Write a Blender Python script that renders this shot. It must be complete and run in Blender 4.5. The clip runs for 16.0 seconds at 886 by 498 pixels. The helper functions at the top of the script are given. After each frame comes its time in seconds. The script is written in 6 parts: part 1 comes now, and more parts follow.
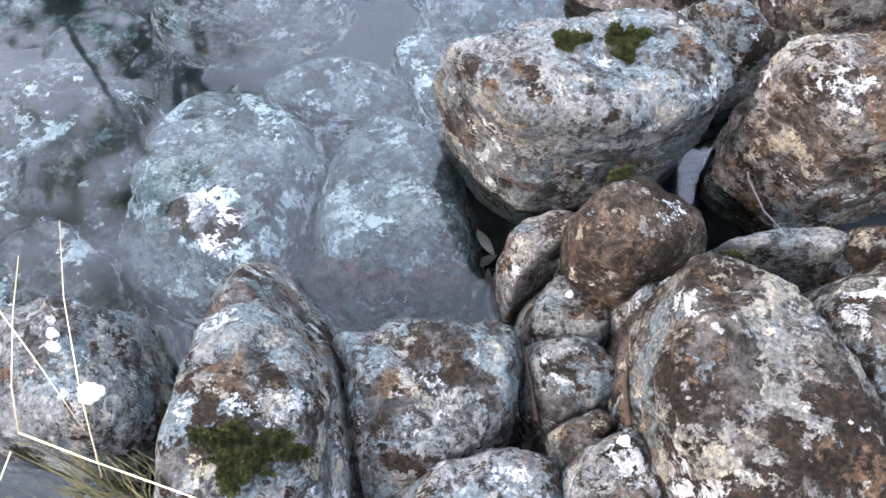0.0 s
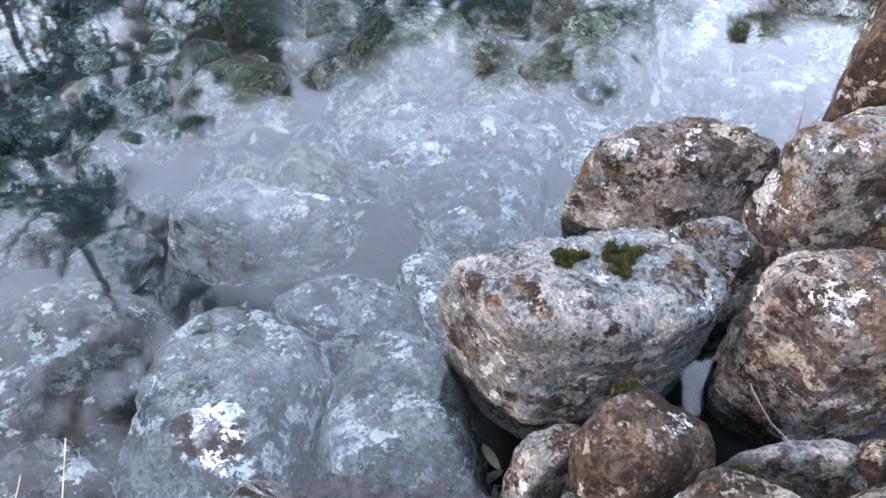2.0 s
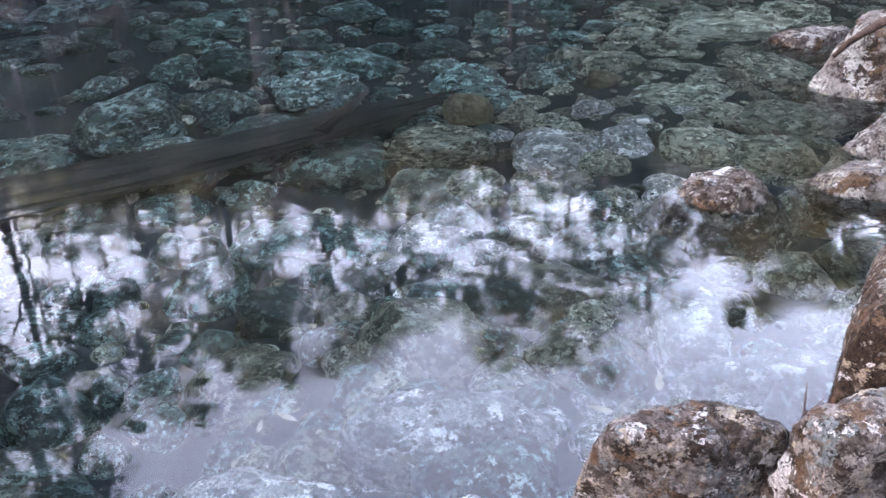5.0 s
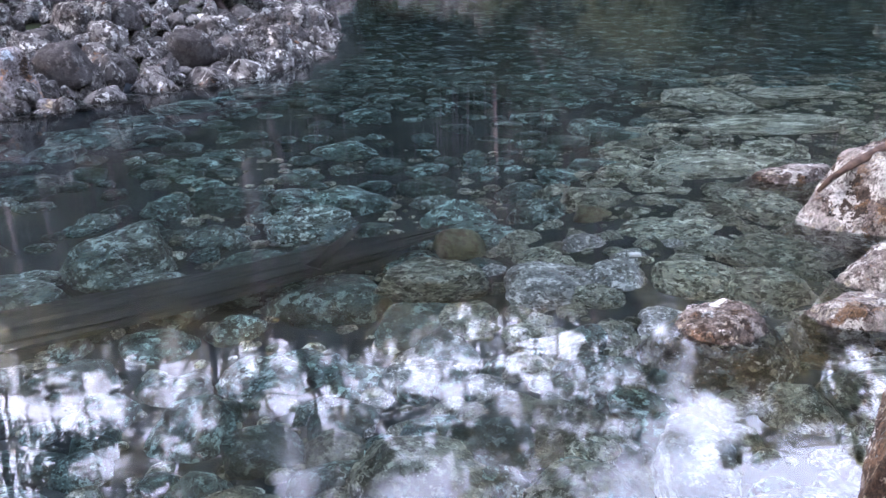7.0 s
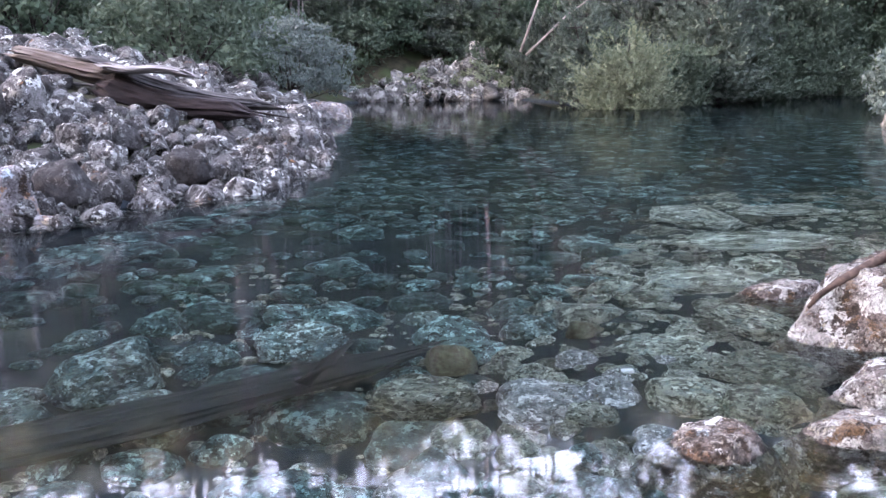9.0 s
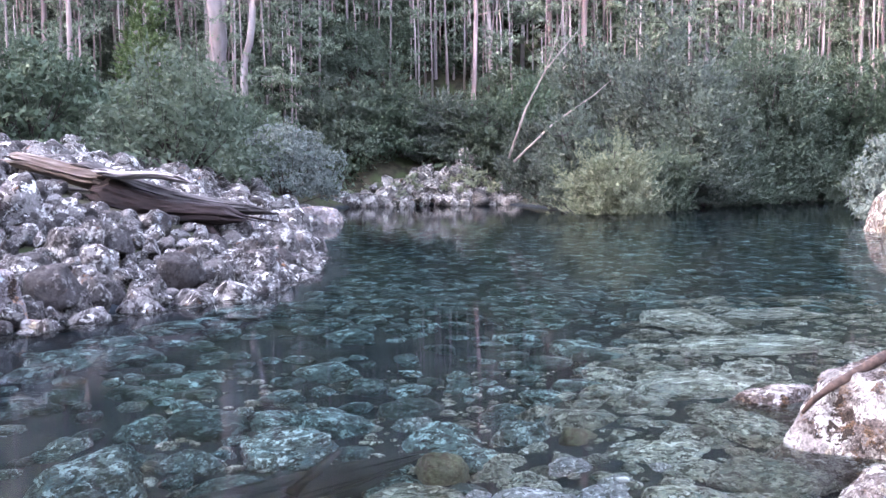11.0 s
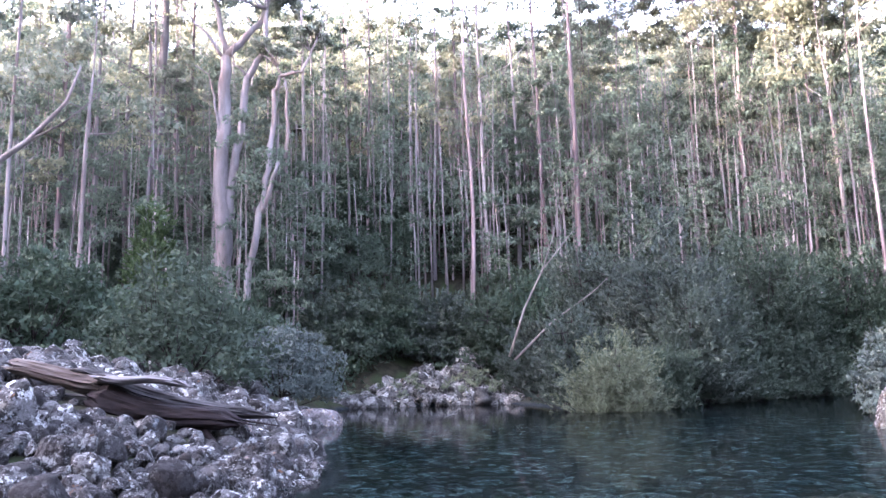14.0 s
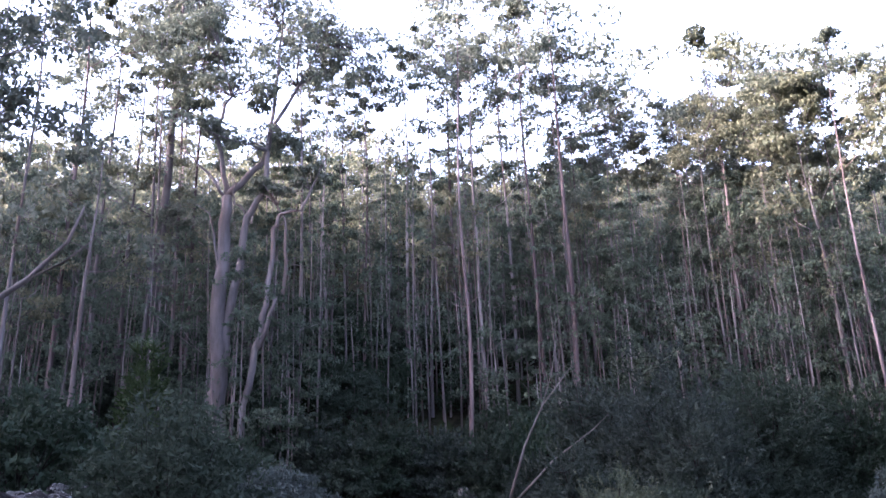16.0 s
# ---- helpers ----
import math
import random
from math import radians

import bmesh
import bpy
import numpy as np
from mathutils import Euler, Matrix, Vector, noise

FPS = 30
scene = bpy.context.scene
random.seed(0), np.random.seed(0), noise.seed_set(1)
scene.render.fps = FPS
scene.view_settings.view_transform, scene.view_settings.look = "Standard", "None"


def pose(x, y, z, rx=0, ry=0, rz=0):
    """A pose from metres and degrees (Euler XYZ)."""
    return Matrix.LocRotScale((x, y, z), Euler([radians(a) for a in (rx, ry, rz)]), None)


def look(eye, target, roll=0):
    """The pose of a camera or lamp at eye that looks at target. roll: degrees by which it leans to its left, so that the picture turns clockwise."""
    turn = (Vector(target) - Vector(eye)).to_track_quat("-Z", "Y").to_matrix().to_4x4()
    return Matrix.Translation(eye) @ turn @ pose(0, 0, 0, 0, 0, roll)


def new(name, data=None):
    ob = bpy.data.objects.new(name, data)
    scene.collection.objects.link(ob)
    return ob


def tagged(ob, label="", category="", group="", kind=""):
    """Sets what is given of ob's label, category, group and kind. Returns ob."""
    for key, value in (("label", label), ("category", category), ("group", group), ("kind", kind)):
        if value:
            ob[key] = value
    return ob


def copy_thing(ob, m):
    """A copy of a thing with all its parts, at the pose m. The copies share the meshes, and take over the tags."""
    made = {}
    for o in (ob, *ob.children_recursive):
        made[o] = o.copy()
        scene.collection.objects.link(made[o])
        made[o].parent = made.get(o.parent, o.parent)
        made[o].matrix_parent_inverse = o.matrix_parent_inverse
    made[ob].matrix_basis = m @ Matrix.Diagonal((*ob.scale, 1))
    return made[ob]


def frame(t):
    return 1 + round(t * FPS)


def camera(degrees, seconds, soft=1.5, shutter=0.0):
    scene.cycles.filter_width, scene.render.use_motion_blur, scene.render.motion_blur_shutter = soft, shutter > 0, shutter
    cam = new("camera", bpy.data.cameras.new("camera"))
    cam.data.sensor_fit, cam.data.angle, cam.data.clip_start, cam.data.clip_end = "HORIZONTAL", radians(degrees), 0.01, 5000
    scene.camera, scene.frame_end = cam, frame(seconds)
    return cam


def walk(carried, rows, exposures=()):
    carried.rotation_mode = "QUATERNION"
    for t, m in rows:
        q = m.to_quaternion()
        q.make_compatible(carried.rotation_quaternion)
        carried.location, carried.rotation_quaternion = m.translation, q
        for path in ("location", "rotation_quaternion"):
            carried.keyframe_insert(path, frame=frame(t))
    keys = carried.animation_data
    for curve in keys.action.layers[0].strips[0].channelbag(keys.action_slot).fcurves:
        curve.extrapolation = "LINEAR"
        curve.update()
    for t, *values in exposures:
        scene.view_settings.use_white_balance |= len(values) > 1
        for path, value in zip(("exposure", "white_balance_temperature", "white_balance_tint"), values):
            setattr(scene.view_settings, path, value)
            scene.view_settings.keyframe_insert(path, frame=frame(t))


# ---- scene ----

# ---------------------------------------------------------------- camera
cam = camera(55.96, 16.0)
ROWS = [
    (0.0, 0.0, 0.0, 1.58, -0.0, -63.17, -0.07),
    (0.5, -0.002, -0.0, 1.586, 0.6, -59.23, 0.6),
    (1.0, 0.0, -0.004, 1.592, 0.87, -56.01, 0.91),
    (1.5, -0.005, -0.005, 1.599, 0.43, -52.54, 0.57),
    (2.0, -0.003, -0.011, 1.605, 0.27, -48.72, 0.56),
    (2.5, 0.005, -0.02, 1.613, 0.55, -44.82, 0.91),
    (3.0, 0.003, -0.025, 1.615, 0.59, -41.19, 0.89),
    (3.5, 0.003, -0.028, 1.621, 0.76, -38.33, 1.11),
    (4.0, 0.002, -0.037, 1.632, 0.89, -35.37, 1.24),
    (4.5, 0.0, -0.04, 1.631, 0.66, -32.17, 1.2),
    (7.0, -0.03, 0.011, 1.582, -0.7, -19.83, 1.1),
    (7.5, -0.029, 0.011, 1.577, -1.09, -17.43, 0.8),
    (8.0, -0.016, 0.023, 1.579, -1.24, -15.28, 0.91),
    (8.5, -0.027, 0.012, 1.582, -1.33, -13.41, 0.91),
    (9.0, -0.018, 0.013, 1.585, -1.32, -11.93, 0.94),
    (11.5, -0.029, -0.009, 1.597, -2.26, -2.59, 0.86),
    (12.0, -0.029, -0.018, 1.6, -2.14, -0.16, 1.06),
    (12.5, -0.026, -0.017, 1.609, -2.19, 2.14, 1.19),
    (13.0, -0.019, -0.028, 1.606, -2.22, 4.42, 1.34),
    (13.5, -0.017, -0.033, 1.61, -2.31, 6.61, 1.5),
    (14.0, -0.016, -0.025, 1.612, -2.39, 8.74, 1.7),
    (14.5, -0.012, -0.025, 1.633, -2.48, 11.42, 1.85),
    (15.0, -0.03, -0.008, 1.632, -2.67, 13.81, 2.02),
    (15.5, -0.039, -0.014, 1.628, -2.8, 15.71, 2.18),
    (16.0, -0.037, -0.015, 1.663, -2.94, 17.95, 2.21),
]
# seconds, stops, kelvin, tint
EXPOSURES = [(0.0, 6.25, 6900, 22), (2.0, 6.1, 6750, 25), (4.5, 5.9, 6850, 32), (7.0, 6.2, 6800, 35), (9.0, 6.45, 6750, 36), (11.5, 6.95, 6550, 41), (13.0, 6.95, 6350, 42), (14.5, 5.65, 6000, 42), (16.0, 4.5, 5800, 42)]
walk(cam, [(t, pose(x, y, z, 90 + pitch, 0, yaw) @ pose(0, 0, 0, 0, 0, -roll)) for t, x, y, z, yaw, pitch, roll in ROWS], EXPOSURES)

# ---------------------------------------------------------------- light
SUN_AZ, SUN_EL = radians(250), radians(9)
world = bpy.data.worlds.new("world")
scene.world = world
world.use_nodes = True
wt = world.node_tree
wt.nodes.clear()
sky = wt.nodes.new("ShaderNodeTexSky")
sky.sky_type = "NISHITA"
sky.sun_disc = False
sky.sun_elevation, sky.sun_rotation = SUN_EL, SUN_AZ
sky.air_density, sky.dust_density, sky.ozone_density = 1.0, 2.2, 1.0
bg = wt.nodes.new("ShaderNodeBackground")
bg.inputs["Strength"].default_value = 0.15
wo = wt.nodes.new("ShaderNodeOutputWorld")
veil = wt.nodes.new("ShaderNodeHueSaturation")  # a thin white overcast
veil.inputs["Saturation"].default_value = 0.75
wt.links.new(sky.outputs[0], veil.inputs["Color"])
where = wt.nodes.new("ShaderNodeTexCoord")
axis = wt.nodes.new("ShaderNodeSeparateXYZ")
height = wt.nodes.new("ShaderNodeMapRange")  # bright haze low down, clear and darker overhead
height.interpolation_type = "SMOOTHSTEP"
height.inputs["From Min"].default_value, height.inputs["From Max"].default_value = 0.68, 1.0
height.inputs["To Min"].default_value, height.inputs["To Max"].default_value = 1.0, 0.5
wt.links.new(where.outputs["Generated"], axis.inputs[0])
wt.links.new(axis.outputs["Z"], height.inputs["Value"])
wt.links.new(height.outputs[0], veil.inputs["Value"])
wt.links.new(veil.outputs[0], bg.inputs[0])
wt.links.new(bg.outputs[0], wo.inputs[0])
sun = new("sun", bpy.data.lights.new("sun", "SUN"))
sun.data.energy, sun.data.angle, sun.data.color = 1.3, radians(3), (1.0, 0.90, 0.72)
way = Vector((math.sin(SUN_AZ) * math.cos(SUN_EL), math.cos(SUN_AZ) * math.cos(SUN_EL), math.sin(SUN_EL)))
sun.matrix_world = look(way * 200, (0, 0, 0))


# ---------------------------------------------------------------- materials
class Nodes:
    """Short hand for a node material."""

    def __init__(self, name):
        self.mat = bpy.data.materials.new(name)
        self.mat.use_nodes = True
        self.tree = self.mat.node_tree
        self.tree.nodes.clear()
        self.out = self.tree.nodes.new("ShaderNodeOutputMaterial")
        self.co = None

    def put(self, socket, value):
        if hasattr(value, "is_output"):
            self.tree.links.new(value, socket)
        elif isinstance(value, tuple) and len(value) == 3 and socket.type == "RGBA":
            socket.default_value = (*value, 1)
        else:
            socket.default_value = value

    def add(self, kind, inputs=(), **props):
        n = self.tree.nodes.new("ShaderNode" + kind)
        for k, v in props.items():
            setattr(n, k, v)
        for k, v in dict(inputs).items():
            self.put(n.inputs[k], v)
        return n

    def coords(self, own=True, stretch=(1, 1, 1)):
        """Coordinates in metres, shifted from thing to thing."""
        tc = self.add("TexCoord")
        p = tc.outputs["Object"]
        if own:
            info = self.add("ObjectInfo")
            sh = self.add("VectorMath", {0: (31.7, 17.3, 23.9), 1: info.outputs["Random"]}, operation="MULTIPLY")
            p = self.add("VectorMath", {0: p, 1: sh.outputs[0]}, operation="ADD").outputs[0]
        if stretch != (1, 1, 1):
            p = self.add("VectorMath", {0: p, 1: stretch}, operation="MULTIPLY").outputs[0]
        self.co = p
        return p

    def noise(self, scale, detail=5, rough=0.6, shift=0.0, co=None, distort=0.0):
        p = co or self.co
        if shift:
            p = self.add("VectorMath", {0: p, 1: (shift, shift * 0.7, -shift)}, operation="ADD").outputs[0]
        return self.add("TexNoise", {"Vector": p, "Scale": scale, "Detail": detail, "Roughness": rough, "Distortion": distort}).outputs["Fac"]

    def ramp(self, fac, a, b):
        return self.add("MapRange", {"Value": fac, "From Min": a, "From Max": b}, interpolation_type="SMOOTHSTEP").outputs[0]

    def mix(self, fac, a, b):
        n = self.add("Mix", data_type="RGBA")
        self.put(n.inputs[0], fac)
        self.put(n.inputs[6], a)
        self.put(n.inputs[7], b)
        return n.outputs[2]

    def math(self, op, a, b=0.0):
        return self.add("Math", {0: a, 1: b}, operation=op).outputs[0]

    def bump(self, height, strength=0.5, distance=0.01, normal=None):
        n = self.add("Bump", {"Strength": strength, "Distance": distance, "Height": height})
        if normal:
            self.put(n.inputs["Normal"], normal)
        return n.outputs[0]

    def surface(self, color, rough=0.85, normal=None, **more):
        b = self.add("BsdfPrincipled", {"Base Color": color, "Roughness": rough})
        if normal:
            self.put(b.inputs["Normal"], normal)
        for k, v in more.items():
            self.put(b.inputs[k.replace("_", " ")], v)
        self.tree.links.new(b.outputs[0], self.out.inputs[0])
        return self.mat


def rock_material(name, dark, mid, crust=0.5, white=0.3, blue=0.4, orange=0.2, brown=0.4, spots=0.5, pale=(0.215, 0.21, 0.195), snow=(0.37, 0.375, 0.36), size=1.0, rough=0.9, tint=(0.136, 0.153, 0.154), stain=(0.052, 0.033, 0.021), vary=0.0):
    """Dolerite under crusts of lichen: pale, blue-grey, white and rust-coloured patches with frayed edges, brown stains and black specks."""
    m = Nodes(name)
    m.coords()
    k = 1.0 / size
    grain = m.noise(12 * k, 9, 0.72)
    col = m.mix(m.ramp(grain, 0.32, 0.68), dark, mid)
    c = m.noise(4.5 * k, 12, 0.74, 23.0, distort=0.3)
    fine = m.noise(42 * k, 6, 0.7, 3.0)
    c = m.math("ADD", c, m.math("MULTIPLY", m.math("SUBTRACT", fine, 0.5), 0.22))
    col = m.mix(m.math("MULTIPLY", m.ramp(c, 0.66 - 0.24 * crust, 0.69 - 0.24 * crust), 0.9), col, m.mix(m.ramp(fine, 0.35, 0.7), mid, pale))
    b = m.noise(3.2 * k, 11, 0.72, 11.0, distort=0.5)
    col = m.mix(m.math("MULTIPLY", m.ramp(b, 0.64 - 0.2 * blue, 0.665 - 0.2 * blue), 0.8), col, m.mix(m.ramp(fine, 0.4, 0.65), (tint[0] * 0.7, tint[1] * 0.7, tint[2] * 0.7), tint))
    st = m.noise(2.6 * k, 10, 0.72, 5.0)
    st = m.math("ADD", st, m.math("MULTIPLY", m.math("SUBTRACT", fine, 0.5), 0.16))
    col = m.mix(m.math("MULTIPLY", m.ramp(st, 0.62 - 0.2 * brown, 0.66 - 0.2 * brown), 0.85), col, m.mix(grain, (stain[0] * 0.25, stain[1] * 0.25, stain[2] * 0.25), stain))
    o = m.noise(5 * k, 9, 0.72, 37.0)
    col = m.mix(m.math("MULTIPLY", m.ramp(o, 0.70 - 0.18 * orange, 0.75 - 0.18 * orange), 0.7), col, (0.185, 0.093, 0.045))
    w = m.noise(6.0 * k, 11, 0.70, 71.0, distort=0.4)
    w2 = m.math("ADD", w, m.math("MULTIPLY", m.math("SUBTRACT", fine, 0.5), 0.24))
    col = m.mix(m.math("MULTIPLY", m.ramp(w2, 0.69 - 0.2 * white, 0.71 - 0.2 * white), 0.92), col, snow)
    d = m.noise(60 * k, 6, 0.78, 51.0)
    d2 = m.noise(4 * k, 6, 0.65, 61.0)
    fac = m.math("MULTIPLY", m.ramp(d, 0.62 - 0.14 * spots, 0.66 - 0.13 * spots), m.ramp(d2, 0.40, 0.55))
    col = m.mix(m.math("MULTIPLY", fac, 0.85), col, (0.014, 0.013, 0.012))
    h = m.math("ADD", m.math("MULTIPLY", grain, 1.0), m.math("MULTIPLY", fine, 0.55))
    h = m.math("ADD", h, m.math("MULTIPLY", m.ramp(w2, 0.6, 0.7), 0.15))
    h = m.math("ADD", h, m.math("MULTIPLY", m.noise(110 * k, 4, 0.7, 13.0), 0.3))
    pit = m.noise(95 * k, 5, 0.75, 83.0)
    mote = m.noise(26 * k, 5, 0.7, 91.0)
    tone = m.math("ADD", m.math("MULTIPLY", m.ramp(pit, 0.36, 0.64), 0.75), m.math("MULTIPLY", m.ramp(mote, 0.36, 0.64), 0.6))
    tone = m.math("ADD", tone, 0.36)
    col = m.add("VectorMath", {0: col, 1: tone}, operation="MULTIPLY").outputs[0]
    if vary:
        own = m.add("ObjectInfo").outputs["Random"]
        col = m.mix(m.math("MULTIPLY", own, vary), col, (dark[0] * 0.8, dark[1] * 0.8, dark[2] * 0.8))
    return m.surface(col, rough, m.bump(h, 1.0, 0.022 * size), Specular_IOR_Level=0.06)


def crust_material(name, dark, mid, pale, crust=0.5, blue=0.3, rust=0.2, cream=0.3, brown=0.4, white=0.2, size=1.0, rough=0.9, snow=(0.50, 0.50, 0.47), bluish=(0.19, 0.24, 0.26), rusty=(0.20, 0.10, 0.045), creamy=(0.34, 0.29, 0.19), stain=(0.020, 0.013, 0.0085), gloss=0.08, vary=0.0):
    """Dolerite under a mosaic of crust lichens: thalli with frayed rims in pale grey, blue-grey, cream and rust over brown-black stone."""
    m = Nodes(name)
    m.coords()
    k = 1.0 / size
    warp = m.add("TexNoise", {"Vector": m.co, "Scale": 26 * k, "Detail": 7, "Roughness": 0.75}).outputs["Color"]
    warp = m.add("VectorMath", {0: warp, 1: (0.5, 0.5, 0.5)}, operation="SUBTRACT").outputs[0]
    warp = m.add("VectorMath", {0: warp, "Scale": 0.085 * size}, operation="SCALE").outputs[0]
    p = m.add("VectorMath", {0: m.co, 1: warp}, operation="ADD").outputs[0]
    cells = m.add("TexVoronoi", {"Vector": p, "Scale": 15 * k})
    grains = m.add("TexVoronoi", {"Vector": p, "Scale": 55 * k})
    c = m.add("SeparateColor", {0: cells.outputs["Color"]})
    g = m.add("SeparateColor", {0: grains.outputs["Color"]})
    area = m.noise(5.0 * k, 7, 0.62, 23.0)
    grain = m.noise(90 * k, 6, 0.72, 3.0)
    soft = m.noise(22 * k, 7, 0.70, 9.0)

    def mosaic(noise_fac, cell, small, amount):
        v = m.math("ADD", noise_fac, m.math("MULTIPLY", m.math("SUBTRACT", cell, 0.5), 0.20))
        v = m.math("ADD", v, m.math("MULTIPLY", m.math("SUBTRACT", small, 0.5), 0.12))
        v = m.math("ADD", v, m.math("MULTIPLY", m.math("SUBTRACT", grain, 0.5), 0.14))
        edge = 0.72 - 0.36 * amount
        return m.ramp(v, edge - 0.012, edge + 0.018)

    col = m.mix(m.ramp(soft, 0.34, 0.66), dark, mid)
    col = m.mix(mosaic(m.noise(3.4 * k, 8, 0.66, 5.0), c.outputs[1], g.outputs[1], brown), col, m.mix(m.ramp(grain, 0.3, 0.7), (stain[0] * 0.3, stain[1] * 0.3, stain[2] * 0.3), stain))
    tone = m.mix(g.outputs[2], (pale[0] * 0.62, pale[1] * 0.62, pale[2] * 0.62), pale)
    cover = mosaic(area, c.outputs[0], g.outputs[0], crust)
    col = m.mix(m.math("MULTIPLY", cover, 0.95), col, tone)
    bl = mosaic(m.noise(4.2 * k, 7, 0.64, 11.0), c.outputs[2], g.outputs[1], blue)
    col = m.mix(m.math("MULTIPLY", bl, 0.85), col, m.mix(g.outputs[0], (bluish[0] * 0.62, bluish[1] * 0.62, bluish[2] * 0.62), bluish))
    ru = mosaic(m.noise(6.0 * k, 7, 0.66, 37.0), c.outputs[1], g.outputs[2], rust)
    col = m.mix(m.math("MULTIPLY", ru, 0.75), col, m.mix(grain, (rusty[0] * 0.4, rusty[1] * 0.4, rusty[2] * 0.4), rusty))
    cr = mosaic(m.noise(7.0 * k, 7, 0.62, 53.0), c.outputs[0], g.outputs[2], cream)
    col = m.mix(m.math("MULTIPLY", cr, 0.85), col, m.mix(g.outputs[1], pale, creamy))
    wh = mosaic(m.noise(5.5 * k, 7, 0.60, 71.0), c.outputs[2], g.outputs[0], white)
    col = m.mix(m.math("MULTIPLY", wh, 0.95), col, snow)
    pits = m.math("MULTIPLY", m.ramp(m.noise(70 * k, 6, 0.78, 51.0), 0.54, 0.60), m.ramp(m.noise(6 * k, 5, 0.6, 61.0), 0.36, 0.56))
    col = m.mix(m.math("MULTIPLY", pits, 0.88), col, (0.010, 0.009, 0.008))
    speck = m.noise(210 * k, 4, 0.75, 13.0)
    shade = m.math("ADD", m.math("MULTIPLY", m.ramp(grain, 0.34, 0.66), 0.60), m.math("MULTIPLY", m.ramp(soft, 0.32, 0.68), 0.45))
    shade = m.math("ADD", shade, m.math("MULTIPLY", m.ramp(speck, 0.34, 0.66), 0.45))
    blot = m.ramp(m.noise(46 * k, 6, 0.72, 33.0), 0.45, 0.56)
    shade = m.math("ADD", shade, m.math("MULTIPLY", blot, 0.36))
    col = m.add("VectorMath", {0: col, "Scale": m.math("ADD", shade, 0.18)}, operation="SCALE").outputs[0]
    if vary:
        own = m.math("FRACT", m.math("ADD", m.add("ObjectInfo").outputs["Random"], m.add("NewGeometry").outputs["Random Per Island"]))
        col = m.mix(m.math("MULTIPLY", own, vary), col, (dark[0] * 0.9, dark[1] * 0.9, dark[2] * 0.9))
    h = m.math("ADD", m.math("MULTIPLY", soft, 1.0), m.math("MULTIPLY", grain, 0.6))
    h = m.math("ADD", h, m.math("ADD", m.math("MULTIPLY", speck, 0.22), m.math("MULTIPLY", blot, 0.16)))
    h = m.math("ADD", h, m.math("MULTIPLY", m.math("ADD", cover, m.math("ADD", wh, cr)), 0.12))
    h = m.math("SUBTRACT", h, m.math("MULTIPLY", pits, 0.5))
    return m.surface(col, rough, m.bump(h, 0.9, 0.020 * size), Specular_IOR_Level=gloss)


RIM = dict(snow=(0.25, 0.25, 0.24), bluish=(0.096, 0.118, 0.120), rusty=(0.085, 0.052, 0.030), creamy=(0.18, 0.155, 0.105))
ROCK_GREY = crust_material("lichen_grey_rock", (0.017, 0.0155, 0.014), (0.052, 0.049, 0.045), (0.122, 0.119, 0.110), 0.56, 0.42, 0.24, 0.24, 0.56, 0.14, 0.62, **RIM)
ROCK_BLUE = crust_material("lichen_blue_rock", (0.018, 0.017, 0.016), (0.055, 0.053, 0.05), (0.125, 0.125, 0.118), 0.62, 0.50, 0.22, 0.26, 0.52, 0.15, 0.62, **RIM)
ROCK_BROWN = crust_material("lichen_brown_rock", (0.014, 0.0095, 0.0068), (0.046, 0.033, 0.023), (0.125, 0.112, 0.096), 0.24, 0.16, 0.34, 0.16, 0.6, 0.10, 0.6, **RIM)
ROCK_MOTTLED = crust_material("lichen_mottled_rock", (0.016, 0.0125, 0.010), (0.055, 0.047, 0.039), (0.120, 0.112, 0.098), 0.46, 0.26, 0.22, 0.28, 0.62, 0.17, 0.72, **RIM)
ROCK_ORANGE = crust_material("lichen_rust_rock", (0.018, 0.0145, 0.012), (0.06, 0.051, 0.044), (0.130, 0.122, 0.112), 0.54, 0.26, 0.38, 0.32, 0.54, 0.16, 0.62, **RIM)
ROCK_BANK = crust_material("lichen_bank_rock", (0.014, 0.0135, 0.01337), (0.042, 0.04104, 0.0396), (0.115, 0.1156, 0.1099), 0.60, 0.0, 0.0, 0.1, 0.54, 0.31, 1.7, snow=(0.32, 0.3348, 0.3119), creamy=(0.15, 0.1512, 0.1188), stain=(0.016, 0.01458, 0.01337), vary=0.85)
ROCK_FAR = crust_material("pale_far_rock", (0.01176, 0.0117, 0.01091), (0.0588, 0.05772, 0.05238), (0.1396, 0.1404, 0.1295), 0.6, 0.0, 0.0, 0.1, 0.42, 0.3, 3.0, snow=(0.2499, 0.2543, 0.2328), stain=(0.01249, 0.01482, 0.00873), vary=0.8)
ROCK_PALE = crust_material("pale_bank_rock", (0.045, 0.041, 0.041), (0.085, 0.08, 0.078), (0.14, 0.133, 0.131), 0.7, 0.0, 0.2, 0.2, 0.25, 0.3, 2.0, snow=(0.20, 0.195, 0.19))
ROCK_WET = crust_material("pale_drowned_rock", (0.03, 0.034, 0.035), (0.09, 0.10, 0.103), (0.19, 0.20, 0.202), 0.60, 0.26, 0.14, 0.2, 0.40, 0.34, 0.75, 0.6, (0.42, 0.43, 0.43), (0.13, 0.15, 0.155), (0.10, 0.072, 0.052), (0.25, 0.25, 0.225), (0.028, 0.026, 0.024))
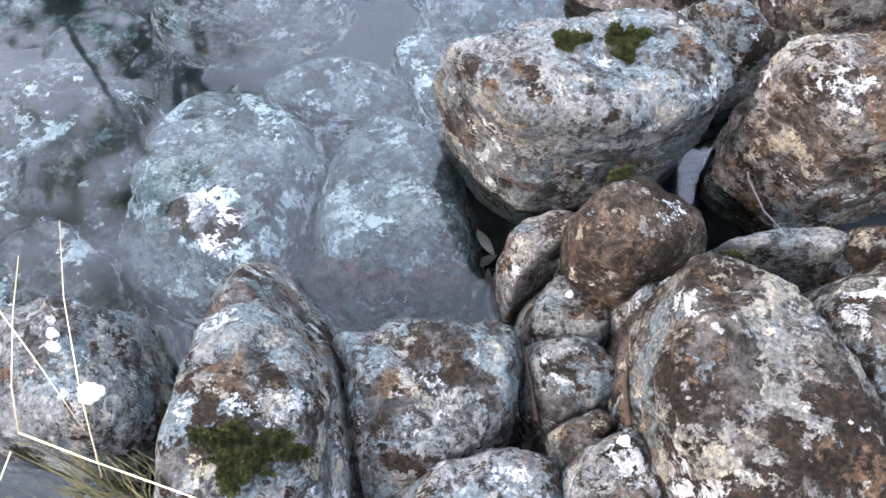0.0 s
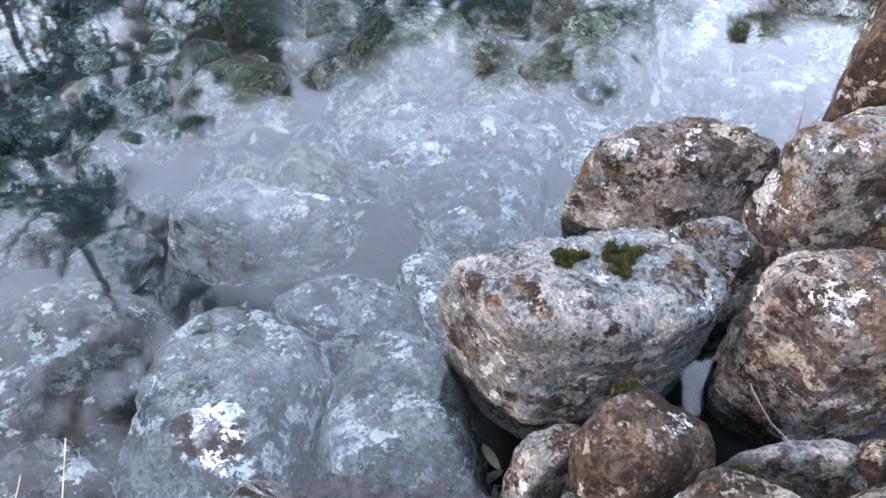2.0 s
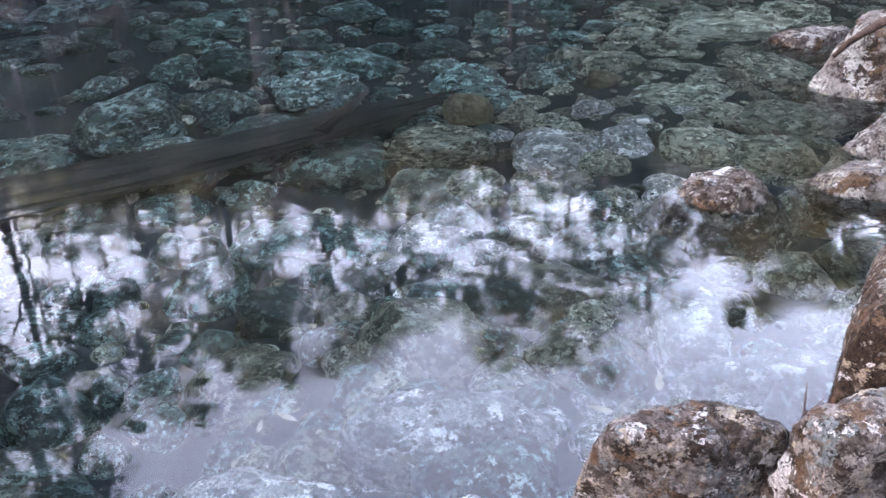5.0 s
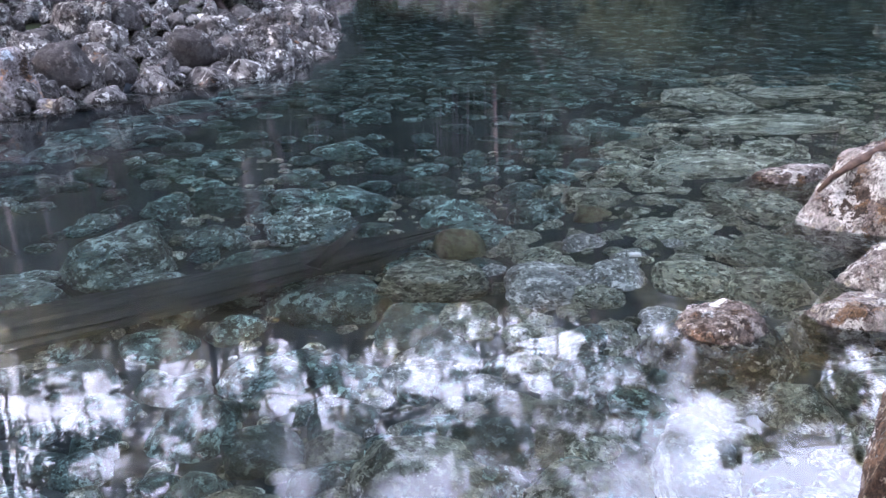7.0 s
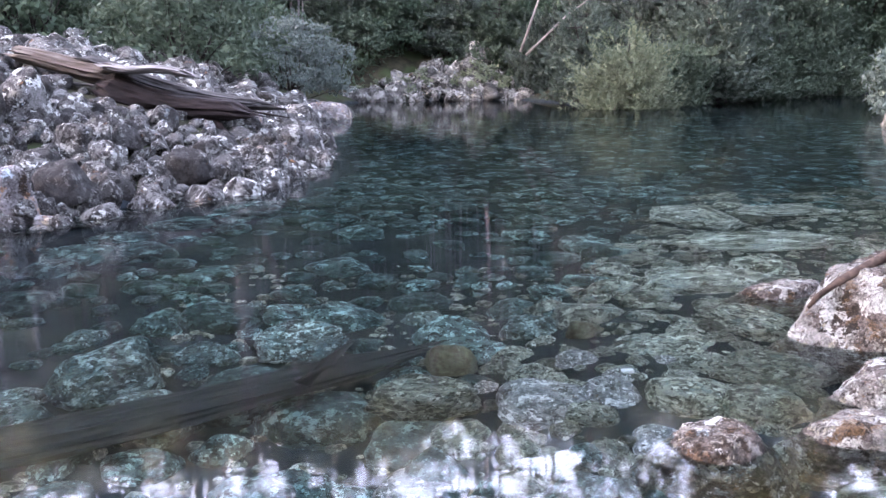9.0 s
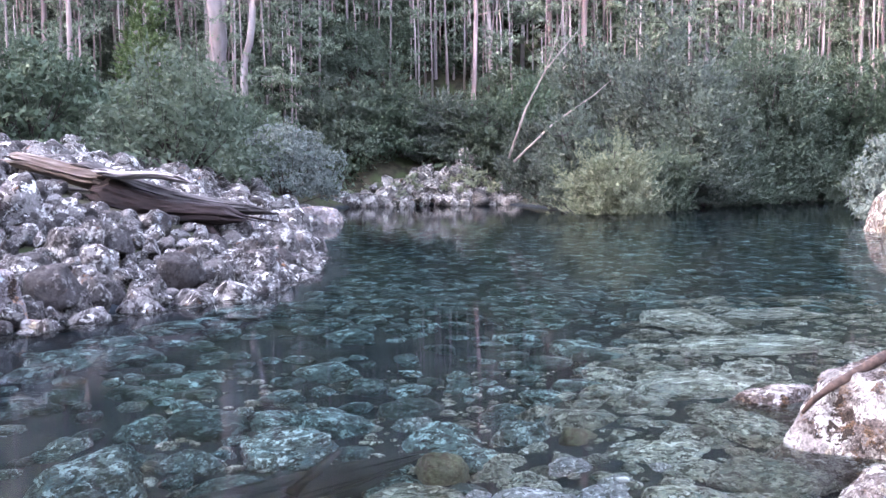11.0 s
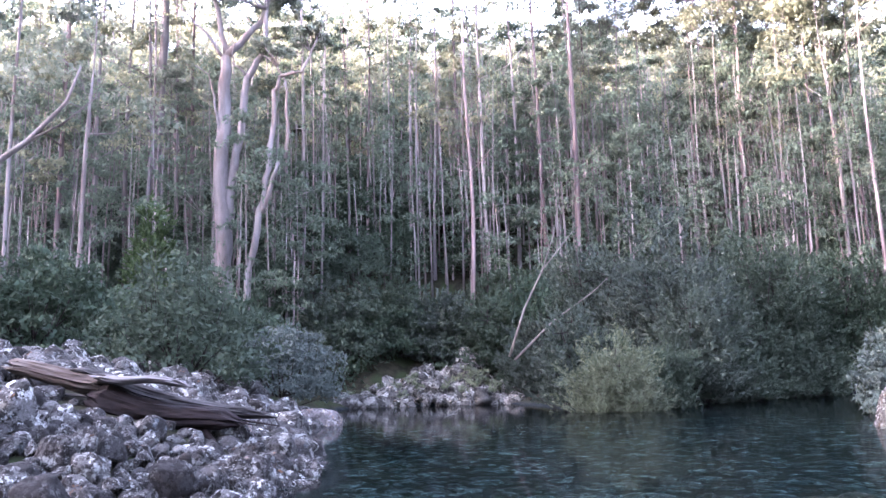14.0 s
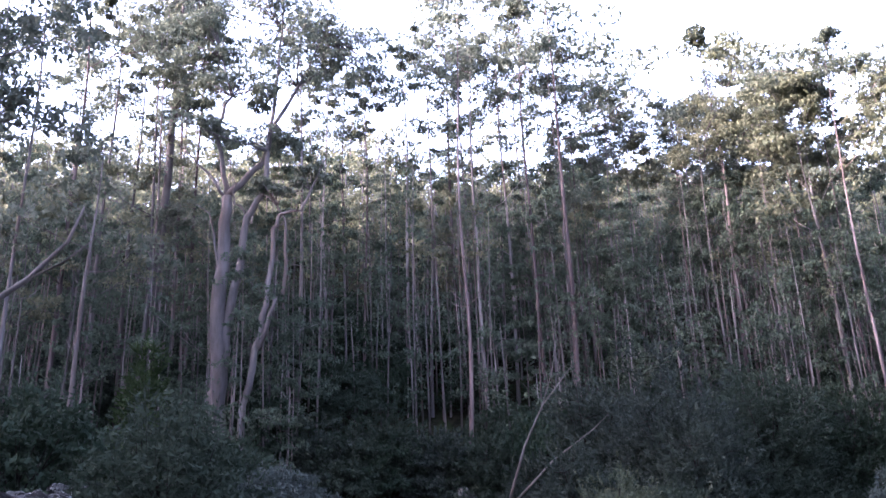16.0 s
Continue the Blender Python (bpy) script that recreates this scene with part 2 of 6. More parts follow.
ROCK_OLIVE = crust_material("olive_drowned_rock", (0.016, 0.018, 0.0135), (0.078, 0.085, 0.067), (0.225, 0.242, 0.20), 0.58, 0.30, 0.1, 0.34, 0.52, 0.28, 0.85, 0.6, (0.40, 0.425, 0.365), (0.13, 0.18, 0.168), (0.09, 0.07, 0.04), (0.27, 0.265, 0.20), (0.016, 0.0155, 0.010), vary=0.7)
ROCK_MUDDY = rock_material("olive_brown_drowned_rock", (0.026, 0.027, 0.0165), (0.082, 0.083, 0.054), 0.4, 0.1, 0.0, 0.0, 0.5, 0.6, (0.13, 0.138, 0.098), (0.19, 0.196, 0.155), 0.6, 0.6)
# the water's teal and its darkening with depth are put into these stone colours
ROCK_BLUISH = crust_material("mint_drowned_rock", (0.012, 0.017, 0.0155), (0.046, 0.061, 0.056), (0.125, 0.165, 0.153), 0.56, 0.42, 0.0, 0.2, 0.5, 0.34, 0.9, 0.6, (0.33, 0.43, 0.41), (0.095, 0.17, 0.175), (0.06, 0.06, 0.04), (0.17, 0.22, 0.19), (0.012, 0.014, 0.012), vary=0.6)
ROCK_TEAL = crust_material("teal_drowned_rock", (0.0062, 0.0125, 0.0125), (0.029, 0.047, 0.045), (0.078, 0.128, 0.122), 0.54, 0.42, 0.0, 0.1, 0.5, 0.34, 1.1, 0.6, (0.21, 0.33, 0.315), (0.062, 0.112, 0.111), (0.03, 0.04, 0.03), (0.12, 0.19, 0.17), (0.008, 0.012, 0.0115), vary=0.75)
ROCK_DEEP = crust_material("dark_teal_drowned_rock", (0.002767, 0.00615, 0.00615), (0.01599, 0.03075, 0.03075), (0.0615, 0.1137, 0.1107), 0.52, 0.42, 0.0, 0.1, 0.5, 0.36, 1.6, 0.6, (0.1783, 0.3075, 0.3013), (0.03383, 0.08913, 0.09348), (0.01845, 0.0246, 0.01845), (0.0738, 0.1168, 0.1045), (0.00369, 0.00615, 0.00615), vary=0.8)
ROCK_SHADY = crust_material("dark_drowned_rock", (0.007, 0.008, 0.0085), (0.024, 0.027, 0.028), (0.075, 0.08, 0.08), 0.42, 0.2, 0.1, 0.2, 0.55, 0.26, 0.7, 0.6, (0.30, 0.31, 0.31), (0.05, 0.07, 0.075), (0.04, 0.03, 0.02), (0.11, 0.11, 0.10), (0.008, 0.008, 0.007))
ROCK_RIGHT = crust_material("rosy_shore_rock", (0.02243, 0.01819, 0.01556), (0.05804, 0.05093, 0.04526), (0.1088, 0.1055, 0.09618), 0.62, 0.0, 0.30, 0.3, 0.5, 0.34, 1.1, snow=(0.1649, 0.171, 0.1591), rusty=(0.07915, 0.04802, 0.02404), creamy=(0.1319, 0.1237, 0.08486), stain=(0.01979, 0.01455, 0.01061))


def plain_material(name, a, b, scale, bump=0.5, distance=0.01, rough=0.9, stretch=(1, 1, 1), own=True, c=None):
    m = Nodes(name)
    m.coords(own, stretch)
    g = m.noise(scale, 8, 0.65)
    col = m.mix(m.ramp(g, 0.3, 0.7), a, b)
    if c:
        col = m.mix(m.ramp(m.noise(scale * 0.3, 5, 0.6, 7.0), 0.5, 0.62), col, c)
        shade = m.add("ObjectInfo").outputs["Random"]
        col = m.mix(m.math("MULTIPLY", shade, 0.75), col, (a[0] * 0.35, a[1] * 0.35, a[2] * 0.37))
    h = m.math("ADD", g, m.math("MULTIPLY", m.noise(scale * 5, 5, 0.7, 3.0), 0.4))
    return m.surface(col, rough, m.bump(h, bump, distance), Specular_IOR_Level=0.1)


def leaf_material(name, a, b, glow=0.35):
    """Leaves that let some light through; each leaf has a shade of its own."""
    m = Nodes(name)
    geo = m.add("NewGeometry")
    info = m.add("ObjectInfo")
    v = m.math("FRACT", m.math("ADD", geo.outputs["Random Per Island"], info.outputs["Random"]))
    col = m.mix(m.add("MapRange", {"Value": v, "To Min": 0.18, "To Max": 0.82}).outputs[0], a, b)
    col = m.mix(m.math("MULTIPLY", info.outputs["Random"], 0.25), col, (0.062, 0.085, 0.056))
    d = m.add("BsdfPrincipled", {"Base Color": col, "Roughness": 0.7, "Specular IOR Level": 0.06})
    t = m.add("BsdfTranslucent", {"Color": col})
    s = m.add("MixShader", {0: glow, 1: d.outputs[0], 2: t.outputs[0]})
    m.tree.links.new(s.outputs[0], m.out.inputs[0])
    return m.mat


BARK_PALE = plain_material("pale_gum_bark", (0.105, 0.097, 0.095), (0.21, 0.197, 0.194), 1.6, 0.5, 0.03, 0.8, (1, 1, 0.25), c=(0.125, 0.098, 0.086))
BARK_GREY = plain_material("grey_gum_bark", (0.075, 0.068, 0.066), (0.168, 0.153, 0.149), 2.0, 0.5, 0.03, 0.85, (1, 1, 0.2), c=(0.205, 0.188, 0.184))
BARK_RED = plain_material("red_stringy_bark", (0.064, 0.049, 0.049), (0.155, 0.126, 0.122), 2.0, 0.6, 0.04, 0.9, (1, 1, 0.15), c=(0.22, 0.185, 0.18))
BARK_DARK = plain_material("dark_shrub_bark", (0.00793, 0.00662, 0.00574), (0.0265, 0.0221, 0.0199), 3.0, 0.4, 0.01, 0.9)
WOOD_DEAD = plain_material("weathered_dead_wood", (0.058, 0.053, 0.050), (0.125, 0.116, 0.111), 4.0, 0.5, 0.01, 0.85, (1, 1, 0.2))
LOG_GREY = plain_material("weathered_log_wood", (0.01203, 0.01103, 0.0105), (0.04336, 0.04179, 0.0398), 3.0, 0.9, 0.03, 0.9, (0.15, 1, 1))
LOG_PALE = plain_material("pale_split_wood", (0.0602, 0.0567, 0.05418), (0.1161, 0.1098, 0.1049), 3.0, 0.6, 0.02, 0.9, (0.3, 1, 1))
# near-black: holds the shade under the log; splinters and stub use it too
LOG_DARK = plain_material("dark_log_wood", (0.00397, 0.00318, 0.00318), (0.0159, 0.0119, 0.0111), 4.0, 0.9, 0.03, 0.9, (0.15, 1, 1))
LOG_RUST = plain_material("rust_log_wood", (0.03956, 0.03, 0.0245), (0.09632, 0.084, 0.07154), 4.0, 0.9, 0.02, 0.9, (0.15, 1, 1))
DROWNED = plain_material("drowned_log_wood", (0.0016, 0.0024, 0.0028), (0.0072, 0.0092, 0.01), 3.0, 0.6, 0.02, 0.7, (0.2, 1, 1))
MOSS = plain_material("green_moss", (0.00828, 0.00966, 0.00276), (0.0359, 0.0386, 0.00966), 60.0, 1.0, 0.01, 0.95)


def ground_material():
    """Silt under the water and along it, forest floor above."""
    m = Nodes("silt_and_forest_floor")
    m.coords(False)
    g = m.noise(2.0, 8, 0.65)
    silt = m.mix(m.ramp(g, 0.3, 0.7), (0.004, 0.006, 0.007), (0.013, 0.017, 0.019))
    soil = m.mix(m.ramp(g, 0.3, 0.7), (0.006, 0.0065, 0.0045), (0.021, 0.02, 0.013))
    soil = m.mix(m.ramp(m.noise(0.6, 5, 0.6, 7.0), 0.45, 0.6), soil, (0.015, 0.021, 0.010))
    z = m.add("SeparateXYZ", {0: m.co}).outputs[2]
    edge = m.math("ADD", z, m.math("MULTIPLY", m.noise(1.5, 4, 0.6, 2.0), 0.3))
    h = m.math("ADD", g, m.math("MULTIPLY", m.noise(14.0, 5, 0.7, 3.0), 0.4))
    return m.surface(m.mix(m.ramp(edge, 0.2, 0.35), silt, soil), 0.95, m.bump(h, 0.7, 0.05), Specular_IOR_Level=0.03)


GROUND = ground_material()
MUD = plain_material("rotting_leaf_mud", (0.016, 0.012, 0.012), (0.18, 0.13, 0.12), 40.0, 1.0, 0.015, 0.8)
STRAW = plain_material("dry_straw", (0.29, 0.235, 0.138), (0.455, 0.393, 0.262), 20.0, 0.1)
TWIG = plain_material("red_brown_twig", (0.0135, 0.0088, 0.0066), (0.040, 0.0275, 0.021), 30.0, 0.3)
LEAF_DRY = plain_material("dry_leaf", (0.152, 0.131, 0.103), (0.262, 0.228, 0.186), 40.0, 0.2)
LICHEN = plain_material("white_lichen", (0.386, 0.392, 0.375), (0.475, 0.48, 0.464), 60.0, 0.8, 0.004)

LEAF_GUM = leaf_material("gum_leaf", (0.048, 0.066, 0.050), (0.155, 0.172, 0.130))
# gum leaf with the shade of the lower forest put into a darker colour
LEAF_SHADED = leaf_material("shaded_gum_leaf", (0.03068, 0.04956, 0.03658), (0.1038, 0.1322, 0.0944), 0.3)
# gum leaf with sunlight on the crowns put into a yellower colour
LEAF_SUNLIT = leaf_material("sunlit_gum_leaf", (0.064, 0.076, 0.046), (0.17, 0.175, 0.115), 0.4)
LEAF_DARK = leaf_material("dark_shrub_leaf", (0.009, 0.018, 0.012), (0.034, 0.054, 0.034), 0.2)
LEAF_BLUE = leaf_material("blue_grey_leaf", (0.0321, 0.0454, 0.0416), (0.0794, 0.1, 0.0911), 0.25)
LEAF_SAGE = leaf_material("sage_leaf", (0.0095, 0.0165, 0.0128), (0.058, 0.075, 0.064), 0.25)
LEAF_LIME = leaf_material("light_green_leaf", (0.03264, 0.0428, 0.02432), (0.0976, 0.1144, 0.0768), 0.3)
LEAF_BRIGHT = leaf_material("bright_green_leaf", (0.0132, 0.0265, 0.00973), (0.0442, 0.0731, 0.0265), 0.35)
LEAF_MID = leaf_material("mid_green_leaf", (0.013, 0.023, 0.016), (0.050, 0.070, 0.050), 0.3)


def water_material():
    m = Nodes("clear_tarn_water")
    m.coords(False)
    wide = m.add("VectorMath", {0: m.co, 1: (0.55, 1.0, 1.0)}, operation="MULTIPLY").outputs[0]
    flat = m.add("VectorMath", {0: m.co, 1: (0.38, 1.0, 1.0)}, operation="MULTIPLY").outputs[0]
    lee = m.ramp(m.add("SeparateXYZ", {0: m.co}).outputs[1], 1.5, 6.0)  # calmer close to the shore
    fine = m.math("MULTIPLY", m.noise(8.0, 3, 0.6, 4.0, co=flat), m.math("ADD", m.math("MULTIPLY", lee, 0.09), 0.05))
    thin = m.add("VectorMath", {0: m.co, 1: (0.2, 1.0, 1.0)}, operation="MULTIPLY").outputs[0]
    gust = m.ramp(m.noise(0.8, 3, 0.5, 9.0), 0.42, 0.62)  # cat's paws with short ripples
    fine = m.math("ADD", fine, m.math("MULTIPLY", m.noise(24.0, 2, 0.5, 6.0, co=thin), m.math("ADD", m.math("MULTIPLY", gust, 0.045), 0.01)))
    h = m.math("ADD", m.math("MULTIPLY", m.noise(1.3, 3, 0.5, co=wide), m.math("SUBTRACT", 0.36, m.math("MULTIPLY", lee, 0.06))), fine)
    nor = m.bump(h, 0.05, 0.12)
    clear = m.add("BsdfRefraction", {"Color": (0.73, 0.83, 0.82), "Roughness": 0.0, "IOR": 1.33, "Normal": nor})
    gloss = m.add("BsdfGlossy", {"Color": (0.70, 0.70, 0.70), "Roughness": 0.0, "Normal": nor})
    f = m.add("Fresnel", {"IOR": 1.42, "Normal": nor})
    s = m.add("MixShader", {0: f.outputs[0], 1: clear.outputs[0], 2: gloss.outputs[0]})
    m.tree.links.new(s.outputs[0], m.out.inputs[0])
    return m.mat


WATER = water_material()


# ---------------------------------------------------------------- mesh helpers
class Geo:
    """Gathers vertices and faces for one mesh."""

    def __init__(self):
        self.v, self.f, self.n = [], [], 0

    def add(self, v, f):
        v = np.asarray(v, float).reshape(-1, 3)
        self.v.append(v)
        self.f.extend([tuple(i + self.n for i in q) for q in f])
        self.n += len(v)

    def blades(self, v):
        """v: (n, 3, 3)"""
        n = len(v)
        base = np.arange(n)[:, None] * 3 + np.arange(3)[None] + self.n
        self.v.append(v.reshape(-1, 3))
        self.f.extend(map(tuple, base.tolist()))
        self.n += 3 * n

    def mesh(self, name, material, smooth=True):
        me = bpy.data.meshes.new(name)
        me.from_pydata(np.concatenate(self.v).tolist(), [], self.f)
        me.materials.append(material)
        if smooth:
            me.shade_smooth()
        me.update()
        return me


def part(name, geo, material, parent, label="", smooth=True):
    ob = new(name, geo.mesh(name, material, smooth) if isinstance(geo, Geo) else geo)
    ob.parent = parent
    if label:
        tagged(ob, label)
    return ob


def tube(geo, pts, radii, seg=6):
    """A tapered round limb along points."""
    pts = np.asarray(pts, float)
    ring = np.arange(seg) * 2 * np.pi / seg
    verts = []
    for i, p in enumerate(pts):
        d = pts[min(i + 1, len(pts) - 1)] - pts[max(i - 1, 0)]
        d = d / (np.linalg.norm(d) + 1e-9)
        a = np.cross(d, (0.31, 0.95, 0.05) if abs(d[2]) > 0.5 else (0, 0, 1))
        a = a / np.linalg.norm(a)
        b = np.cross(d, a)
        verts.append(p + radii[i] * (np.cos(ring)[:, None] * a + np.sin(ring)[:, None] * b))
    f = [(i * seg + j, i * seg + (j + 1) % seg, (i + 1) * seg + (j + 1) % seg, (i + 1) * seg + j) for i in range(len(pts) - 1) for j in range(seg)]
    f += [tuple(range(seg))[::-1], tuple((len(pts) - 1) * seg + j for j in range(seg))]
    geo.add(np.concatenate(verts), f)


def leaves(geo, rng, centre, radius, n, size, droop=0.3, slim=0.35):
    """n small pointed leaves in a ragged clump."""
    p = rng.normal(size=(n, 3))
    p = p / np.linalg.norm(p, axis=1)[:, None] * (rng.random(n) ** 0.45)[:, None]
    p = np.asarray(centre) + p * np.asarray(radius)
    d = rng.normal(size=(n, 3))
    d[:, 2] -= droop
    d /= np.linalg.norm(d, axis=1)[:, None]
    s = np.cross(d, rng.normal(size=(n, 3)))
    s /= np.linalg.norm(s, axis=1)[:, None] + 1e-9
    L = size * (0.6 + 0.8 * rng.random(n))[:, None]
    geo.blades(np.stack([p + s * L * slim, p + d * L, p - s * L * slim], 1))


def tuft(geo, rng, centre, r, n, size, flat=0.5):
    """A shallow dome of hanging leaves at the end of a twig, open below."""
    p = rng.normal(size=(n, 3))
    p[:, 2] = np.abs(p[:, 2]) - 0.35
    p /= np.linalg.norm(p, axis=1)[:, None]
    p *= (0.55 + 0.5 * rng.random(n) ** 0.6)[:, None]
    p = np.asarray(centre) + p * (r, r, r * flat)
    d = rng.normal(size=(n, 3)) * 0.7
    d[:, 2] -= 0.7
    d /= np.linalg.norm(d, axis=1)[:, None]
    s = np.cross(d, rng.normal(size=(n, 3)))
    s /= np.linalg.norm(s, axis=1)[:, None] + 1e-9
    L = size * (0.6 + 0.8 * rng.random(n))[:, None]
    geo.blades(np.stack([p + s * L * 0.32, p + d * L, p - s * L * 0.32], 1))


def sprig(geo, rng, p, d, length, n, size, slim=0.2):
    """A pointed shoot with leaves all along it."""
    u = rng.random(n)[:, None]
    q = np.asarray(p) + np.asarray(d) * length * u + rng.normal(size=(n, 3)) * 0.06 * length * (1.15 - u)
    e = np.asarray(d) + rng.normal(size=(n, 3)) * 0.55
    e /= np.linalg.norm(e, axis=1)[:, None]
    face = np.asarray(d) * (0.6, 0.6, 0.0) + np.array((0, 0, 0.55)) + rng.normal(size=(n, 3)) * 0.35
    s = np.cross(e, face)
    s /= np.linalg.norm(s, axis=1)[:, None] + 1e-9
    L = size * (0.6 + 0.8 * rng.random(n))[:, None]
    geo.blades(np.stack([q + s * L * slim, q + e * L, q - s * L * slim], 1))


BALLS = {}


def ball(sub):
    if sub not in BALLS:
        bm = bmesh.new()
        bmesh.ops.create_icosphere(bm, subdivisions=sub, radius=1)
        bm.verts.index_update()
        BALLS[sub] = (np.array([v.co[:] for v in bm.verts]), [tuple(v.index for v in f.verts) for f in bm.faces])
        bm.free()
    return BALLS[sub]


def stone_geo(sides, top, bottom, seed, sub=4, sharp=9, rough=0.06, tilt=14, chips=7, lean=0):
    """A weathered stone: flat faces (azimuth, distance) leaning inwards, a top and a bottom, rounded into one another and roughened."""
    rng = np.random.default_rng(seed)
    u, faces = ball(sub)
    planes = []
    for a, d in sides:
        t = radians(tilt + lean * max(0.0, math.sin(radians(a))))
        planes.append((np.array((math.cos(radians(a)) * math.cos(t), math.sin(radians(a)) * math.cos(t), math.sin(t))), d))
    mean = float(np.mean([d for a, d in sides]))
    for a, d in sides[::2]:
        e = radians(48 + 10 * rng.random())
        planes.append((np.array((math.cos(radians(a + 15)) * math.cos(e), math.sin(radians(a + 15)) * math.cos(e), math.sin(e))), (d * math.cos(e) + top * math.sin(e)) * (0.80 + 0.1 * rng.random())))
    up = np.array((rng.normal() * 0.12, rng.normal() * 0.12, 1.0))
    planes += [(up / np.linalg.norm(up), top), (np.array((0, 0, -1.0)), bottom)]
    acc = np.zeros(len(u))
    for n, d in planes:
        acc += np.maximum(u @ n, 0) ** sharp / max(d, 0.01) ** sharp
    r = acc ** (-1.0 / sharp)
    v = u * r[:, None]
    for k in range(chips):
        n = rng.normal(size=3)
        n[2] = abs(n[2]) * 0.8
        n /= np.linalg.norm(n)
        acc += np.maximum(u @ n, 0) ** sharp / (float((v @ n).max()) * (0.83 + 0.13 * rng.random())) ** sharp
    v = u * (acc ** (-1.0 / sharp))[:, None]
    big = rough * mean
    off = Vector((seed * 3.17 % 50, seed * 1.31 % 50, seed * 0.77 % 50))
    out = np.empty(len(v))
    for i, p in enumerate(v):
        q = Vector(p) / mean
        out[i] = noise.fractal(q * 1.7 + off, 0.8, 2.1, 6) * big + (noise.ridged_multi_fractal(q * 3.0 + off, 0.9, 2.0, 4, 1.0, 2.0) - 1.2) * big * 0.28
    g = Geo()
    g.add(v + u * out[:, None], faces)
    return g


# ---------------------------------------------------------------- the lie of the land
SHORE = np.array([(-6, 5), (-6.2, 7.5), (-4.7, 9.1), (-4.0, 9.9), (-3.4, 10.8), (-2.45, 12.3), (-2.1, 14.0), (-2.0, 16.6), (-3.2, 21), (-4.0, 29), (-3.6, 38), (-4.5, 45), (-3, 49.6),
                  (5.2, 49.7), (6.4, 43), (6.9, 37), (10.5, 36.3), (15.6, 41), (23.9, 48), (28, 44), (18, 30), (14.2, 24), (12.6, 18), (8.8, 11), (4.0, 5.0), (1.6, 2.2), (0.8, 0.9), (0.3, 0.1),
                  (-1.2, 0.0), (-4, 1.0)], float)


def shore_distance(x, y):
    """Metres from the waterline: positive in the tarn, negative on land."""
    x, y = np.asarray(x, float), np.asarray(y, float)
    best = np.full(x.shape, 1e9)
    inside = np.zeros(x.shape, bool)
    for a, b in zip(SHORE, np.roll(SHORE, -1, 0)):
        e = b - a
        t = np.clip(((x - a[0]) * e[0] + (y - a[1]) * e[1]) / (e @ e), 0, 1)
        best = np.minimum(best, np.hypot(x - a[0] - t * e[0], y - a[1] - t * e[1]))
        c = (a[1] > y) != (b[1] > y)
        inside ^= c & (x < a[0] + (y - a[1]) / (b[1] - a[1] + 1e-12) * e[0])
    return np.where(inside, best, -best)


def land(x, y):
    """Height of the ground over the water."""
    x, y = np.asarray(x, float), np.asarray(y, float)
    s = shore_distance(x, y)
    w = np.clip((x - 0.48 * y + 2.5) / 1.4, 0, 1) * np.clip((y - 1.5) / 2, 0, 1)
    slope = 0.20 * (1 - w) + 0.055 * w
    depth = 0.34 * (1 - np.exp(-np.maximum(s, 0) / 0.22)) + slope * np.maximum(s, 0)
    depth = 2.8 * np.tanh(depth / 2.8)
    out = np.maximum(-s, 0)
    heap = 3.0 * np.tanh(0.40 * out / 3.0)
    low = 1.2 * np.tanh(0.22 * out / 1.2)
    w = np.clip((-0.5 - x) / 1.5, 0, 1) * np.clip((y - 6) / 3, 0, 1)
    rise = low * (1 - w) + heap * w
    hill = np.clip(y - 52, 0, 70) * 0.66 + np.clip(y - 122, 0, 200) * 0.05
    # unseen slopes behind and beside, added to block low sky and sun
    back = np.clip(-9 - y, 0, 60) * 1.0
    side = np.maximum(np.where(x < 0, np.clip(-36 - x, 0, 60) * 0.68, np.clip(x - 44, 0, 60) * 1.1), back)
    wob = 0.05 * np.sin(x * 1.7 + y * 0.6) * np.sin(y * 1.3 - x * 0.4)
    return np.where(s > 0, -depth, rise) + np.maximum(hill, side) + wob * np.clip(np.abs(s), 0, 1)


def spread(n, near, far, bend):
    u = np.linspace(-1, 1, n)
    v = np.sinh(u * bend) / math.sinh(bend)
    return np.where(v < 0, -v * near, v * far)


def ground_sheet():
    xs = spread(241, -600.0, 600.0, 6.0)
    ys = 8 + spread(281, -400.0, 700.0, 5.6)
    X, Y = np.meshgrid(xs, ys)
    Z = land(X, Y)
    v = np.stack([X, Y, Z], -1).reshape(-1, 3)
    nx = len(xs)
    g = Geo()
    g.add(v, [(j * nx + i, j * nx + i + 1, (j + 1) * nx + i + 1, (j + 1) * nx + i) for j in range(len(ys) - 1) for i in range(nx - 1)])
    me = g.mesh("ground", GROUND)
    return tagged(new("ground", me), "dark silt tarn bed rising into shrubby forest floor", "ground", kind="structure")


ground_sheet()

wg = Geo()
wg.add([(-9, -1.5, 0), (32, -1.5, 0), (32, 52, 0), (-9, 52, 0)], [(0, 1, 2, 3)])
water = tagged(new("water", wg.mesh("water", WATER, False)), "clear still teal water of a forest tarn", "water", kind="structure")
water.visible_shadow = False


